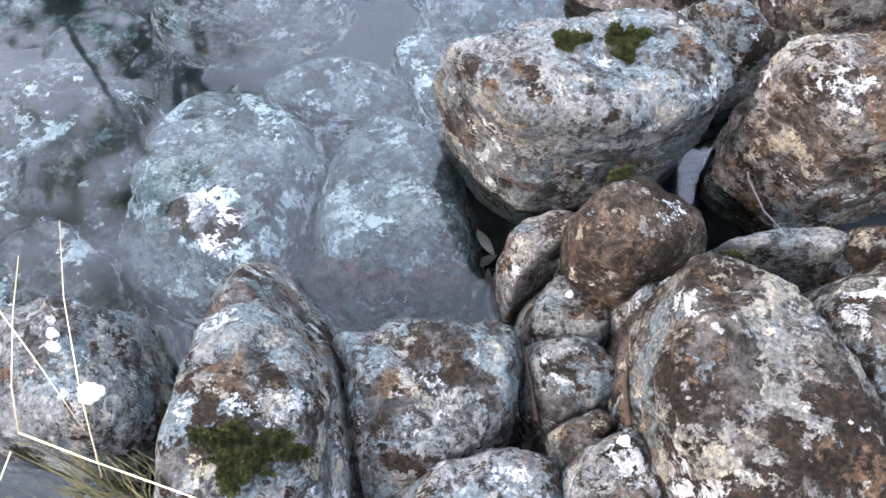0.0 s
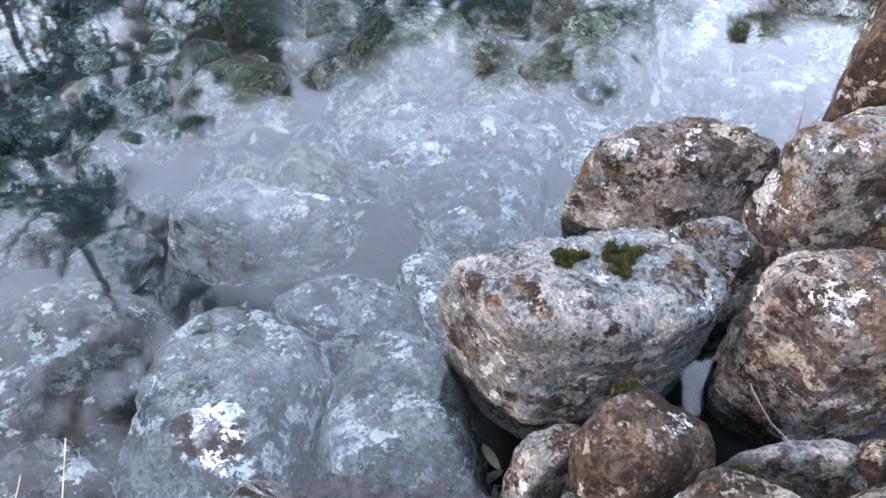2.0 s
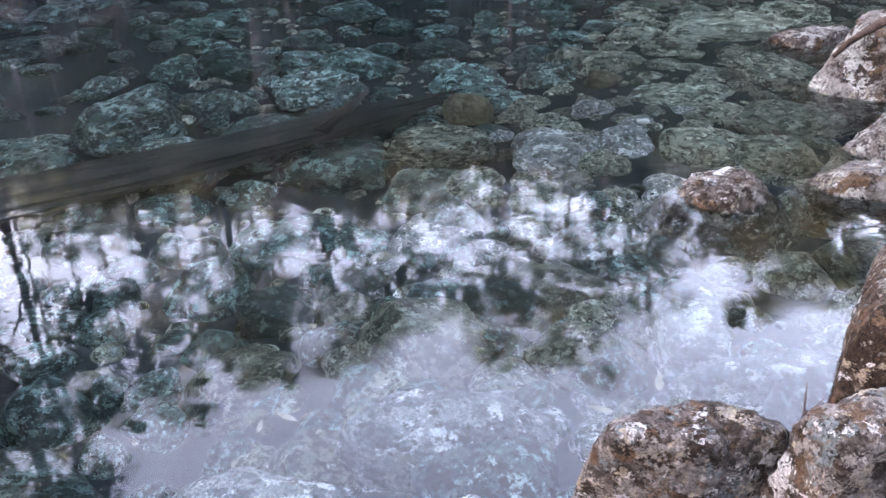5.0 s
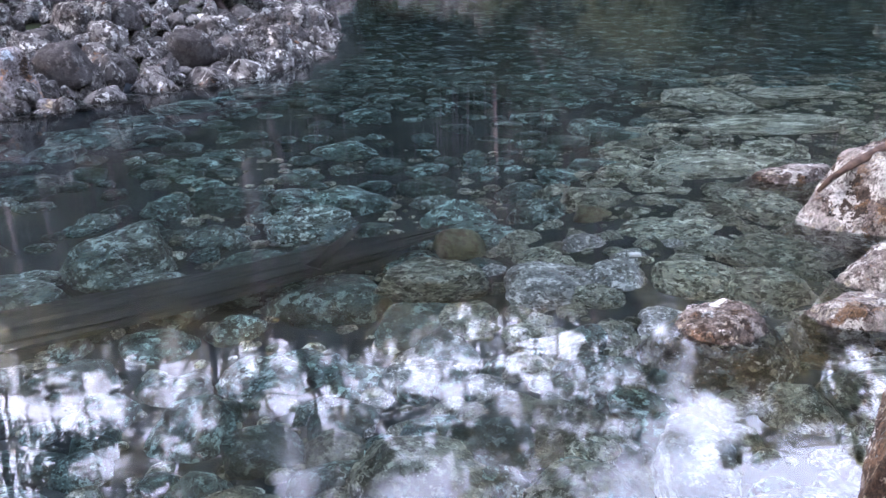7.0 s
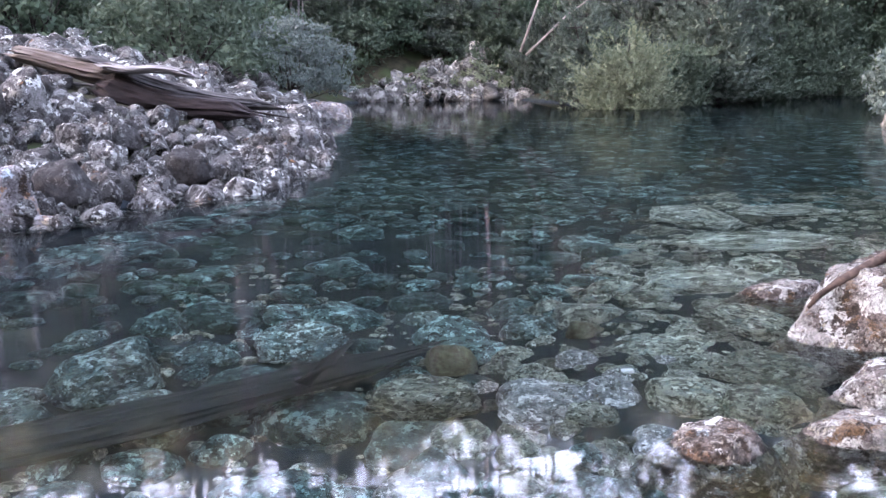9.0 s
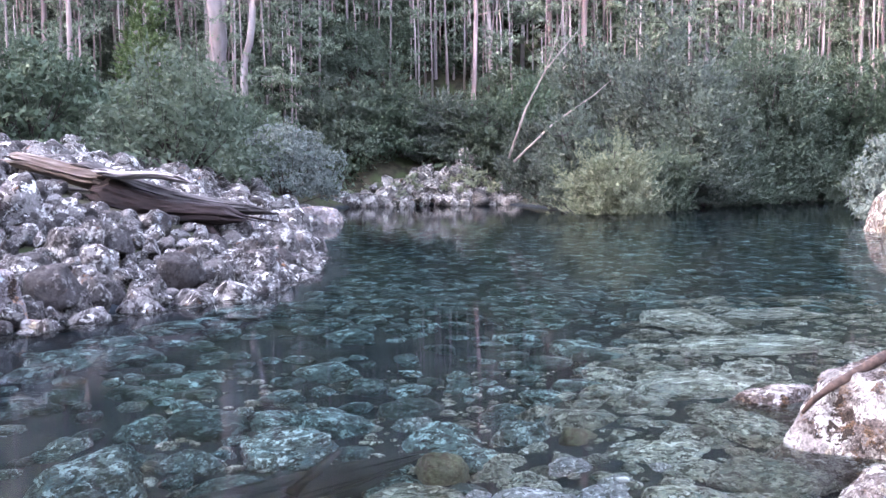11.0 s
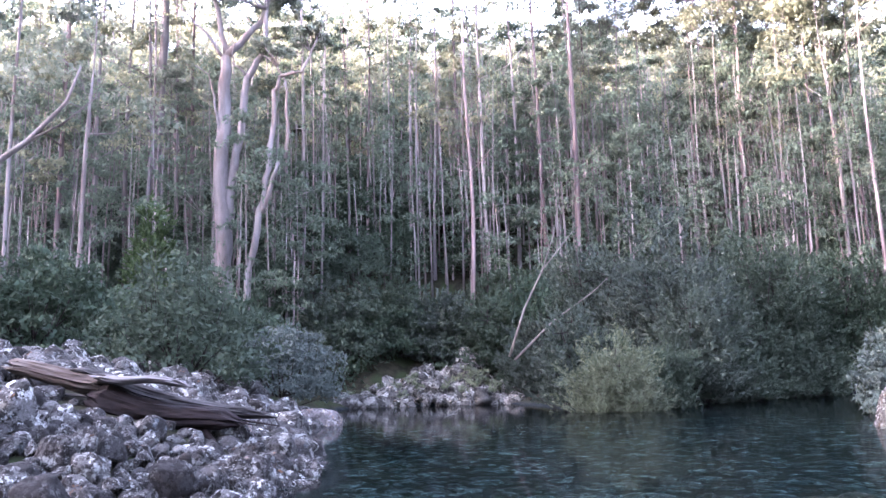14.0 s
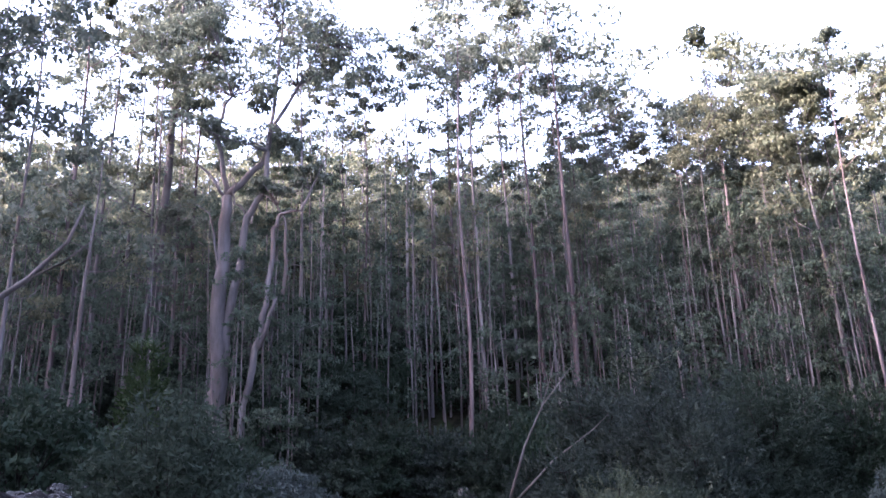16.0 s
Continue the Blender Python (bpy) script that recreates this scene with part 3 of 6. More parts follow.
# ---------------------------------------------------------------- the shore at the feet
def block_geo(sides, top, bottom, seed, slope=(0, 0), sub=6, sharp=24, rough=0.05, tilt=4, lean=8, chips=5, skin=1.0):
    """A boulder with flattish faces: walls (azimuth, distance) that lean, a sloping top, worn edges, chipped corners and a pitted skin."""
    rng = np.random.default_rng(seed)
    u, faces = ball(sub)
    up = np.array((slope[0], slope[1], 1.0))
    up /= np.linalg.norm(up)
    lift = top * up[2]
    planes = [(up, lift), (np.array((0, 0, -1.0)), bottom)]
    for a, d in sides:
        t = radians(tilt + lean * max(0.0, math.sin(radians(a))))
        n = np.array((math.cos(radians(a)) * math.cos(t), math.sin(radians(a)) * math.cos(t), math.sin(t)))
        planes.append((n, d))
        w = 0.35 + 0.4 * rng.random()
        mid = n * (1 - w) + up * w
        c = float(n @ up)
        corner = (n * (d - c * lift) + up * (lift - c * d)) / (1 - c * c)
        length = np.linalg.norm(mid)
        planes.append((mid / length, float(corner @ mid) / length * (0.86 + 0.12 * rng.random())))
    acc = np.zeros(len(u))
    for n, d in planes:
        acc += (np.maximum(u @ n, 0) / max(d, 0.015)) ** sharp
    v = u * (acc ** (-1.0 / sharp))[:, None]
    for k in range(chips):
        n = rng.normal(size=3)
        n[2] = abs(n[2]) * 0.9
        n /= np.linalg.norm(n)
        acc += (np.maximum(u @ n, 0) / (float((v @ n).max()) * (0.90 + 0.08 * rng.random()))) ** sharp
    r = acc ** (-1.0 / sharp)
    v = u * r[:, None]
    mean = float(np.mean([d for a, d in sides]))
    big = rough * mean
    off = Vector((seed * 3.17 % 50, seed * 1.31 % 50, seed * 0.77 % 50))
    out = np.empty(len(v))
    for i, p in enumerate(v):
        q = Vector(p)
        s = q / mean
        out[i] = noise.fractal(s * 1.5 + off, 0.7, 2.2, 5) * big
        out[i] += (noise.ridged_multi_fractal(s * 2.2 + off, 0.8, 2.1, 4, 1.0, 2.0) - 1.2) * big * 0.30
        if skin:
            cell = noise.voronoi(q * 16.0 + off)[0]
            out[i] += min(cell[1] - cell[0], 0.25) * 0.014 - 0.002
            out[i] += noise.fractal(q * 45.0 + off, 0.6, 2.0, 3) * 0.0028
    g = Geo()
    g.add(v + u * out[:, None], faces)
    return g


def boulder(label, x, y, top, sides, material, seed, bottom=0.35, base=0.0, slope=(0.04, 0.08), sharp=26, rough=0.09, sub=6, tilt=4, lean=8):
    """A boulder whose top stands at a height over the water; its middle lies at base."""
    sub = sub if max(d for a, d in sides) > 0.15 and top > 0 else 5
    g = block_geo(sides, top - base, bottom, seed, slope, sub, sharp, rough, tilt, lean)
    ob = new("boulder", g.mesh("boulder", material))
    ob.matrix_world = pose(x, y, base)
    return tagged(ob, label, "boulder", "boulders of the shore")


boulder("large rounded grey boulder crusted with pale blue lichen, in water", 0.285, 1.040, 0.37, [(-149, 0.241), (-121, 0.2), (-86, 0.157), (-73, 0.151), (-46, 0.204), (13, 0.276), (48, 0.223), (81, 0.181), (101, 0.149), (111, 0.146)], ROCK_BLUE, 1, base=0.17, slope=(0.05, 0.12), tilt=-6, lean=14)
boulder("brown rounded stone with rusty top wedged between boulders", 0.345, 0.685, 0.37, [(-179, 0.12), (-129, 0.11), (-85, 0.101), (-59, 0.083), (10, 0.119), (39, 0.119), (65, 0.13), (117, 0.12), (131, 0.122)], ROCK_BROWN, 2, base=0.16, slope=(0.1, 0.1), tilt=0, lean=12)
boulder("small pointed brown flake of rock with white lichen", 0.186, 0.720, 0.20, [(-164, 0.075), (-52, 0.028), (0, 0.075), (83, 0.09), (109, 0.077), (143, 0.069), (172, 0.07)], ROCK_ORANGE, 3, base=0.09, slope=(-0.2, 0), tilt=4, lean=6)
boulder("peaked grey boulder with rust and blue lichen at the waterside", -0.308, 0.437, 0.40, [(-177, 0.207), (-90, 0.326), (-2, 0.204), (7, 0.174), (36, 0.167), (44, 0.168), (74, 0.246), (156, 0.187), (169, 0.17), (177, 0.18)], ROCK_GREY, 4, base=0.06, slope=(-0.12, 0.42), tilt=16, lean=4)
boulder("flat-topped grey boulder with mottled white lichen", -0.026, 0.397, 0.30, [(-166, 0.14), (-90, 0.167), (-65, 0.132), (-38, 0.136), (-12, 0.151), (11, 0.181), (94, 0.152), (111, 0.177)], ROCK_GREY, 5, base=0.14, slope=(0, 0.22), tilt=8, lean=4)
boulder("low pale blue lichened rock", 0.066, 0.227, 0.34, [(-170, 0.124), (-90, 0.09), (-8, 0.129), (10, 0.125), (67, 0.103), (99, 0.081), (126, 0.1)], ROCK_BLUE, 6, base=0.24, slope=(0.05, 0.1), tilt=8, lean=4)
boulder("small grey stone at the water's edge", 0.233, 0.579, 0.20, [(-139, 0.079), (-114, 0.072), (-63, 0.084), (-11, 0.079), (34, 0.079), (72, 0.087), (134, 0.08), (162, 0.074)], ROCK_GREY, 7, base=0.10, slope=(0, 0.1), tilt=10, lean=6)
boulder("small mottled stone wedged among boulders", 0.225, 0.445, 0.26, [(-178, 0.082), (-154, 0.088), (-69, 0.072), (-61, 0.07), (-9, 0.081), (29, 0.081), (74, 0.091), (113, 0.096)], ROCK_GREY, 8, base=0.16, slope=(-0.05, 0.1), tilt=10, lean=6)
boulder("small grey rock with a white lichen spot", 0.249, 0.242, 0.37, [(-90, 0.099), (-12, 0.084), (6, 0.077), (45, 0.095), (111, 0.082), (142, 0.065), (173, 0.069)], ROCK_GREY, 9, base=0.27, slope=(0, 0.1), tilt=8, lean=4)
boulder("small round grey stone wedged in the gap", 0.225, 0.324, 0.30, [(-173, 0.057), (-141, 0.058), (-44, 0.029), (-37, 0.03), (50, 0.067), (117, 0.047)], ROCK_MOTTLED, 61, base=0.21, slope=(0, 0.1), tilt=8, lean=4)
boulder("big brown-grey boulder with white lichen on the shore", 0.458, 0.353, 0.52, [(-157, 0.18), (-90, 0.218), (-6, 0.172), (15, 0.154), (31, 0.159), (53, 0.174), (80, 0.213), (130, 0.222), (167, 0.169), (179, 0.168)], ROCK_MOTTLED, 10, base=0.34, slope=(0.1, 0.12), tilt=6, lean=6)
boulder("grey-brown boulder leaning on a bigger one", 0.683, 0.425, 0.50, [(-171, 0.116), (-158, 0.118), (-77, 0.143), (-12, 0.107), (52, 0.152), (116, 0.133), (127, 0.133)], ROCK_MOTTLED, 11, base=0.36, slope=(-0.08, 0.1), tilt=8, lean=6)
boulder("slim upright sliver of grey rock", 0.360, 0.552, 0.30, [(-153, 0.051), (-117, 0.042), (-37, 0.05), (31, 0.062), (106, 0.07), (140, 0.065)], ROCK_GREY, 12, base=0.14, slope=(0.2, 0.1), tilt=8, lean=4)
boulder("narrow grey stone beside a big boulder", 0.333, 0.419, 0.34, [(-152, 0.079), (-79, 0.093), (-21, 0.035), (14, 0.073), (143, 0.038), (155, 0.032)], ROCK_GREY, 13, base=0.24, slope=(0.2, 0), tilt=8, lean=4)
boulder("dark grey wet stone with white lichen", 0.644, 0.693, 0.26, [(-105, 0.034), (-102, 0.028), (-60, 0.071), (50, 0.095), (60, 0.087), (95, 0.058), (113, 0.079)], ROCK_GREY, 14, base=0.12, slope=(0, 0.15), tilt=6, lean=6)
boulder("tall rusty brown boulder standing in the water", 0.840, 0.955, 0.42, [(-135, 0.17), (-86, 0.11), (-75, 0.121), (39, 0.165), (56, 0.143), (84, 0.128), (96, 0.146), (121, 0.201), (163, 0.242)], ROCK_ORANGE, 15, base=0.19, slope=(0.05, 0.12), tilt=-2, lean=10)
boulder("small grey stone between two boulders", 0.632, 1.249, 0.22, [(-142, 0.037), (-75, 0.077), (-24, 0.094), (37, 0.07), (94, 0.093)], ROCK_BLUE, 16, base=0.10, slope=(0, 0.1), tilt=4, lean=6)
boulder("small brown stone wedged behind a boulder", 0.792, 0.679, 0.30, [(-143, 0.063), (-91, 0.044), (-17, 0.074), (52, 0.075), (99, 0.071), (141, 0.081)], ROCK_BROWN, 17, base=0.14, slope=(0, 0.1), tilt=8, lean=6)
boulder("grey boulder with white lichen spots rising from water", -0.716, 0.455, 0.26, [(-172, 0.195), (-104, 0.107), (-74, 0.162), (-24, 0.217), (22, 0.171), (86, 0.151), (99, 0.156)], ROCK_BLUE, 18, base=0.12, slope=(-0.1, 0.1), tilt=8, lean=6)
boulder("broad rust-stained boulder with white lichen in the shallows", 0.570, 1.512, 0.28, [(-129, 0.158), (-107, 0.095), (-106, 0.092), (-77, 0.096), (-33, 0.207), (50, 0.18), (77, 0.128), (103, 0.111), (115, 0.129), (131, 0.168)], ROCK_ORANGE, 19, base=0.13, slope=(0.05, 0.1), tilt=2, lean=10)
boulder("large grey boulder with rust patches at the shore", 1.022, 1.398, 0.42, [(-175, 0.268), (-155, 0.255), (-87, 0.104), (-32, 0.229), (68, 0.13), (111, 0.143), (116, 0.151)], ROCK_ORANGE, 20, base=0.19, slope=(0.05, 0.12), tilt=0, lean=10)
boulder("dark brown boulder at the water's edge", 1.39, 2.03, 0.34, [(-131, 0.33), (-88, 0.25), (-45, 0.2), (-14, 0.23), (97, 0.35), (148, 0.16)], ROCK_BROWN, 21, tilt=-4)
# pale boulders under the water
boulder("large pale boulder lying under clear water", -0.516, 1.027, -0.03, [(-120, 0.318), (-90, 0.351), (-47, 0.322), (-9, 0.214), (28, 0.239), (50, 0.266), (91, 0.324), (143, 0.288), (177, 0.221)], ROCK_WET, 31, base=-0.32, slope=(-0.05, 0.3), tilt=6, lean=6, bottom=0.3)
boulder("pale rounded boulder with white lichen just under water", -0.113, 0.966, -0.04, [(-167, 0.189), (-96, 0.276), (-68, 0.263), (-17, 0.215), (6, 0.179), (23, 0.18), (79, 0.265), (148, 0.201), (166, 0.181)], ROCK_WET, 32, base=-0.24, slope=(0.05, 0.2), tilt=6, lean=6, bottom=0.3)
boulder("pale oval stone under water", -0.266, 1.334, -0.16, [(-136, 0.158), (-116, 0.118), (-92, 0.101), (-59, 0.166), (28, 0.17), (52, 0.143), (82, 0.124), (107, 0.135), (131, 0.161)], ROCK_WET, 33, base=-0.34, slope=(0, 0.1), tilt=6, lean=6, bottom=0.3)
boulder("slim pale stone under water", -0.055, 1.353, -0.12, [(-163, 0.05), (-152, 0.053), (-98, 0.143), (0, 0.081), (11, 0.088), (87, 0.157), (140, 0.124)], ROCK_WET, 34, base=-0.24, slope=(0.1, 0.1), tilt=6, lean=6, bottom=0.3)
boulder("mottled boulder under shallow water", -0.936, 1.153, -0.06, [(-156, 0.225), (-94, 0.288), (-71, 0.311), (-2, 0.254), (20, 0.223), (56, 0.231), (105, 0.273), (162, 0.239)], ROCK_SHADY, 35, base=-0.29, slope=(0.1, 0.2), tilt=6, lean=6, bottom=0.3)
boulder("broad pale stone on the tarn bed", -0.575, 1.744, -0.22, [(-123, 0.178), (-92, 0.111), (-74, 0.134), (-26, 0.259), (70, 0.131), (77, 0.123), (108, 0.156), (137, 0.217)], ROCK_WET, 36, base=-0.46, slope=(0, 0.1), tilt=6, lean=6, bottom=0.3)
boulder("mottled stone just under water", -0.854, 0.788, -0.02, [(-150, 0.146), (-92, 0.117), (-73, 0.127), (20, 0.132), (54, 0.11), (94, 0.114), (148, 0.139)], ROCK_SHADY, 37, base=-0.14, slope=(0, 0.1), tilt=6, lean=6, bottom=0.3)
boulder("small pale stone under water", 0.045, 1.695, -0.30, [(-153, 0.094), (-85, 0.061), (-43, 0.078), (28, 0.1), (90, 0.076), (131, 0.081)], ROCK_WET, 38, base=-0.42, slope=(0, 0.1), tilt=6, lean=6, bottom=0.3)
boulder("flat brownish stone under water", 0.050, 1.997, -0.36, [(-176, 0.075), (-99, 0.125), (-30, 0.081), (9, 0.072), (50, 0.098), (148, 0.079)], ROCK_WET, 39, base=-0.46, slope=(0, 0.1), tilt=6, lean=6, bottom=0.3)
boulder("broad mottled boulder on the tarn bed", -0.082, 2.063, -0.25, [(-135, 0.252), (-97, 0.167), (-76, 0.172), (-11, 0.305), (44, 0.261), (83, 0.194), (117, 0.211), (146, 0.252)], ROCK_WET, 40, base=-0.49, slope=(0, 0.1), tilt=6, lean=6, bottom=0.3)
boulder("long pale ledge of rock under shallow water", 1.045, 2.177, -0.10, [(-124, 0.2), (-92, 0.098), (-73, 0.124), (18, 0.314), (78, 0.144), (103, 0.109), (111, 0.123)], ROCK_WET, 48, base=-0.29, slope=(0, 0.1), tilt=6, lean=6, bottom=0.3)
boulder("pale upright stone under shallow water", 0.884, 2.505, -0.10, [(-177, 0.13), (-102, 0.233), (-18, 0.136), (12, 0.126), (67, 0.232), (154, 0.14)], ROCK_WET, 49, base=-0.24, slope=(0, 0.1), tilt=6, lean=6, bottom=0.3)
boulder("flat white stone at the foot of the stone bank", -4.3, 9.45, 0.07, [(-170, 0.22), (-100, 0.13), (-10, 0.2), (80, 0.14), (130, 0.15)], ROCK_PALE, 47, 0.2, base=-0.05, sub=5)
# towards the shelf
boulder("rounded stone with a white crown breaking the surface", 1.217, 3.331, 0.07, [(-172, 0.214), (-133, 0.214), (-82, 0.217), (-38, 0.214), (-1, 0.223), (50, 0.251), (112, 0.205), (142, 0.195)], ROCK_MOTTLED, 41, base=-0.10, slope=(0, 0.1), tilt=24, lean=0)
boulder("big rosy boulder with orange lichen at the shore", 2.960, 4.903, 0.46, [(-126, 0.704), (-110, 0.654), (-37, 0.667), (-8, 0.768), (116, 0.492), (123, 0.455), (137, 0.52), (175, 0.786)], ROCK_RIGHT, 42, base=-0.10, slope=(-0.22, 0.1), tilt=14, lean=6)
boulder("grey boulder half out of the water", 2.240, 3.763, 0.18, [(-145, 0.243), (-114, 0.174), (-72, 0.159), (14, 0.29), (69, 0.224), (111, 0.198), (135, 0.243)], ROCK_RIGHT, 43, base=-0.10, slope=(-0.1, 0.1), tilt=10, lean=6)
boulder("flat stone awash at the shore", 1.951, 3.384, 0.08, [(-174, 0.314), (-111, 0.22), (-80, 0.19), (-30, 0.251), (57, 0.266), (100, 0.213), (126, 0.241)], ROCK_RIGHT, 44, base=-0.10, slope=(0, 0.1), tilt=16, lean=6)
boulder("low flat rosy stone just out of the water", 2.563, 5.788, 0.06, [(-155, 0.339), (-95, 0.242), (-60, 0.202), (-13, 0.305), (97, 0.22), (133, 0.227)], ROCK_RIGHT, 50, base=-0.10, slope=(0, 0.1), tilt=16, lean=6)
boulder("big pale rosy boulder at the far side of the bay", 13.2, 21.8, 1.3, [(-170, 1.0), (-110, 1.6), (-60, 1.2), (0, 1.6), (60, 1.6), (120, 1.6), (150, 1.0)], ROCK_RIGHT, 45, 1.0, sharp=8)
boulder("pale flat rock at the tip of the stone bank", -3.5, 31.5, 0.55, [(-170, 0.9), (-90, 0.9), (-10, 0.85), (90, 0.9), (45, 0.9), (135, 1.0)], ROCK_PALE, 46, 0.6, sharp=12, tilt=6)


# ---------------------------------------------------------------- stones of the bed and of the bank
def stone_kinds(name, label, category, group, material, count, seed, sub, flat, rough=0.08, sharp=8):
    """Some stones of one metre across to copy from, kept at the first places used."""
    kinds = []
    for k in range(count):
        rng = np.random.default_rng(seed + k)
        n = rng.integers(5, 8)
        az = np.sort((np.arange(n) + rng.random(n) * 0.6) * 360 / n)
        sides = [(float(a), 0.36 + 0.2 * rng.random()) for a in az]
        g = block_geo(sides, 0.5 * flat * (0.8 + 0.4 * rng.random()), 0.4 * flat, seed + k, tuple(rng.normal(size=2) * 0.22), sub, sharp + 6 * rng.random(), rough, 8 + 8 * rng.random(), 0, 6, 0.0)
        kinds.append(g.mesh(name, material))
    return kinds


def scatter(name, label, category, group, kinds, places, rng, tip=10):
    """Separate stones on shared meshes."""
    for x, y, z, s in places:
        ob = new(name, kinds[rng.integers(len(kinds))])
        ob.matrix_world = pose(x, y, z, rng.normal() * tip, rng.normal() * tip, rng.random() * 360) @ Matrix.Diagonal((s * (0.85 + 0.35 * rng.random()), s * (0.8 + 0.3 * rng.random()), s, 1))
        tagged(ob, label, category, group)


def join(name, label, category, kinds, places, rng, material, tip=12):
    """The many stones past counting, as one mesh."""
    g = Geo()
    data = []
    for me in kinds:
        v = np.empty(len(me.vertices) * 3)
        me.vertices.foreach_get("co", v)
        data.append((v.reshape(-1, 3), np.array([p.vertices[:] for p in me.polygons])))
    vs, fs, n = [], [], 0
    for x, y, z, s in places:
        v, f = data[rng.integers(len(data))]
        m = pose(x, y, z, rng.normal() * tip, rng.normal() * tip, rng.random() * 360)
        r = np.array(m.to_3x3())
        vs.append((v * s * np.array((0.9 + 0.3 * rng.random(), 0.8 + 0.3 * rng.random(), 1.0))) @ r.T + np.array((x, y, z)))
        fs.extend((f + n).tolist())
        n += len(v)
    g.v, g.f, g.n = vs, [tuple(q) for q in fs], n
    return tagged(new(name, g.mesh(name, material)), label, category, kind="stuff")


def pack(rng, n, xr, yr, sizes, test, gap=0.75, keep=()):
    """Places for stones that barely overlap."""
    placed = list(keep)
    out = []
    px = np.array([p[:2] for p in placed], float).reshape(-1, 2)
    ps = np.array([p[3] for p in placed], float)
    tries = 0
    while len(out) < n and tries < n * 40:
        tries += 1
        x, y = rng.uniform(*xr), rng.uniform(*yr)
        s = sizes[0] + (sizes[1] - sizes[0]) * rng.random() ** 2.0
        if not test(x, y):
            continue
        if len(px) and np.any(np.hypot(px[:, 0] - x, px[:, 1] - y) < gap * 0.5 * (ps + s)):
            continue
        out.append((x, y, 0.0, s))
        px = np.vstack([px, (x, y)])
        ps = np.append(ps, s)
    x = np.array([o[0] for o in out])
    y = np.array([o[1] for o in out])
    z = land(x, y)
    return [(a, b, float(c), s) for (a, b, _, s), c in zip(out, z)]


BED_OLIVE = stone_kinds("bed_stone", "", "", "", ROCK_OLIVE, 7, 200, 4, 0.75, 0.12, 12)
BED_TEAL = stone_kinds("bed_stone", "", "", "", ROCK_TEAL, 7, 220, 3, 0.75, 0.12, 12)
BED_TEALP = stone_kinds("bed_stone", "", "", "", ROCK_BLUISH, 4, 280, 4, 0.7, 0.12, 12)
ROCK_SLAB = crust_material("pale_slab_rock", (0.03, 0.033, 0.026), (0.12, 0.128, 0.104), (0.25, 0.265, 0.222), 0.62, 0.26, 0.1, 0.3, 0.42, 0.3, 1.3, 0.6, (0.38, 0.405, 0.35), (0.16, 0.205, 0.19), (0.10, 0.08, 0.05), (0.27, 0.265, 0.20), (0.025, 0.025, 0.016))
BED_SLAB = stone_kinds("bed_stone", "", "", "", ROCK_SLAB, 4, 290, 4, 0.6, 0.10, 14)
BED_MUDDY = stone_kinds("bed_stone", "", "", "", ROCK_MUDDY, 2, 230, 4, 0.8, 0.10, 8)
BED_PALE = stone_kinds("bed_stone", "", "", "", ROCK_WET, 6, 240, 4, 0.6)


def bed_stone(label, x, y, z, w, d, h, kind, turn=0.0):
    """One stone of the bed, with its middle at a depth."""
    ob = new("bed_stone", kind)
    ob.matrix_world = pose(x, y, z, 0, 0, turn) @ Matrix.Diagonal((w * 2, d * 2, h * 2, 1))
    tagged(ob, label, "stone", "stones of the tarn bed")
    return (x, y, z, w + d)


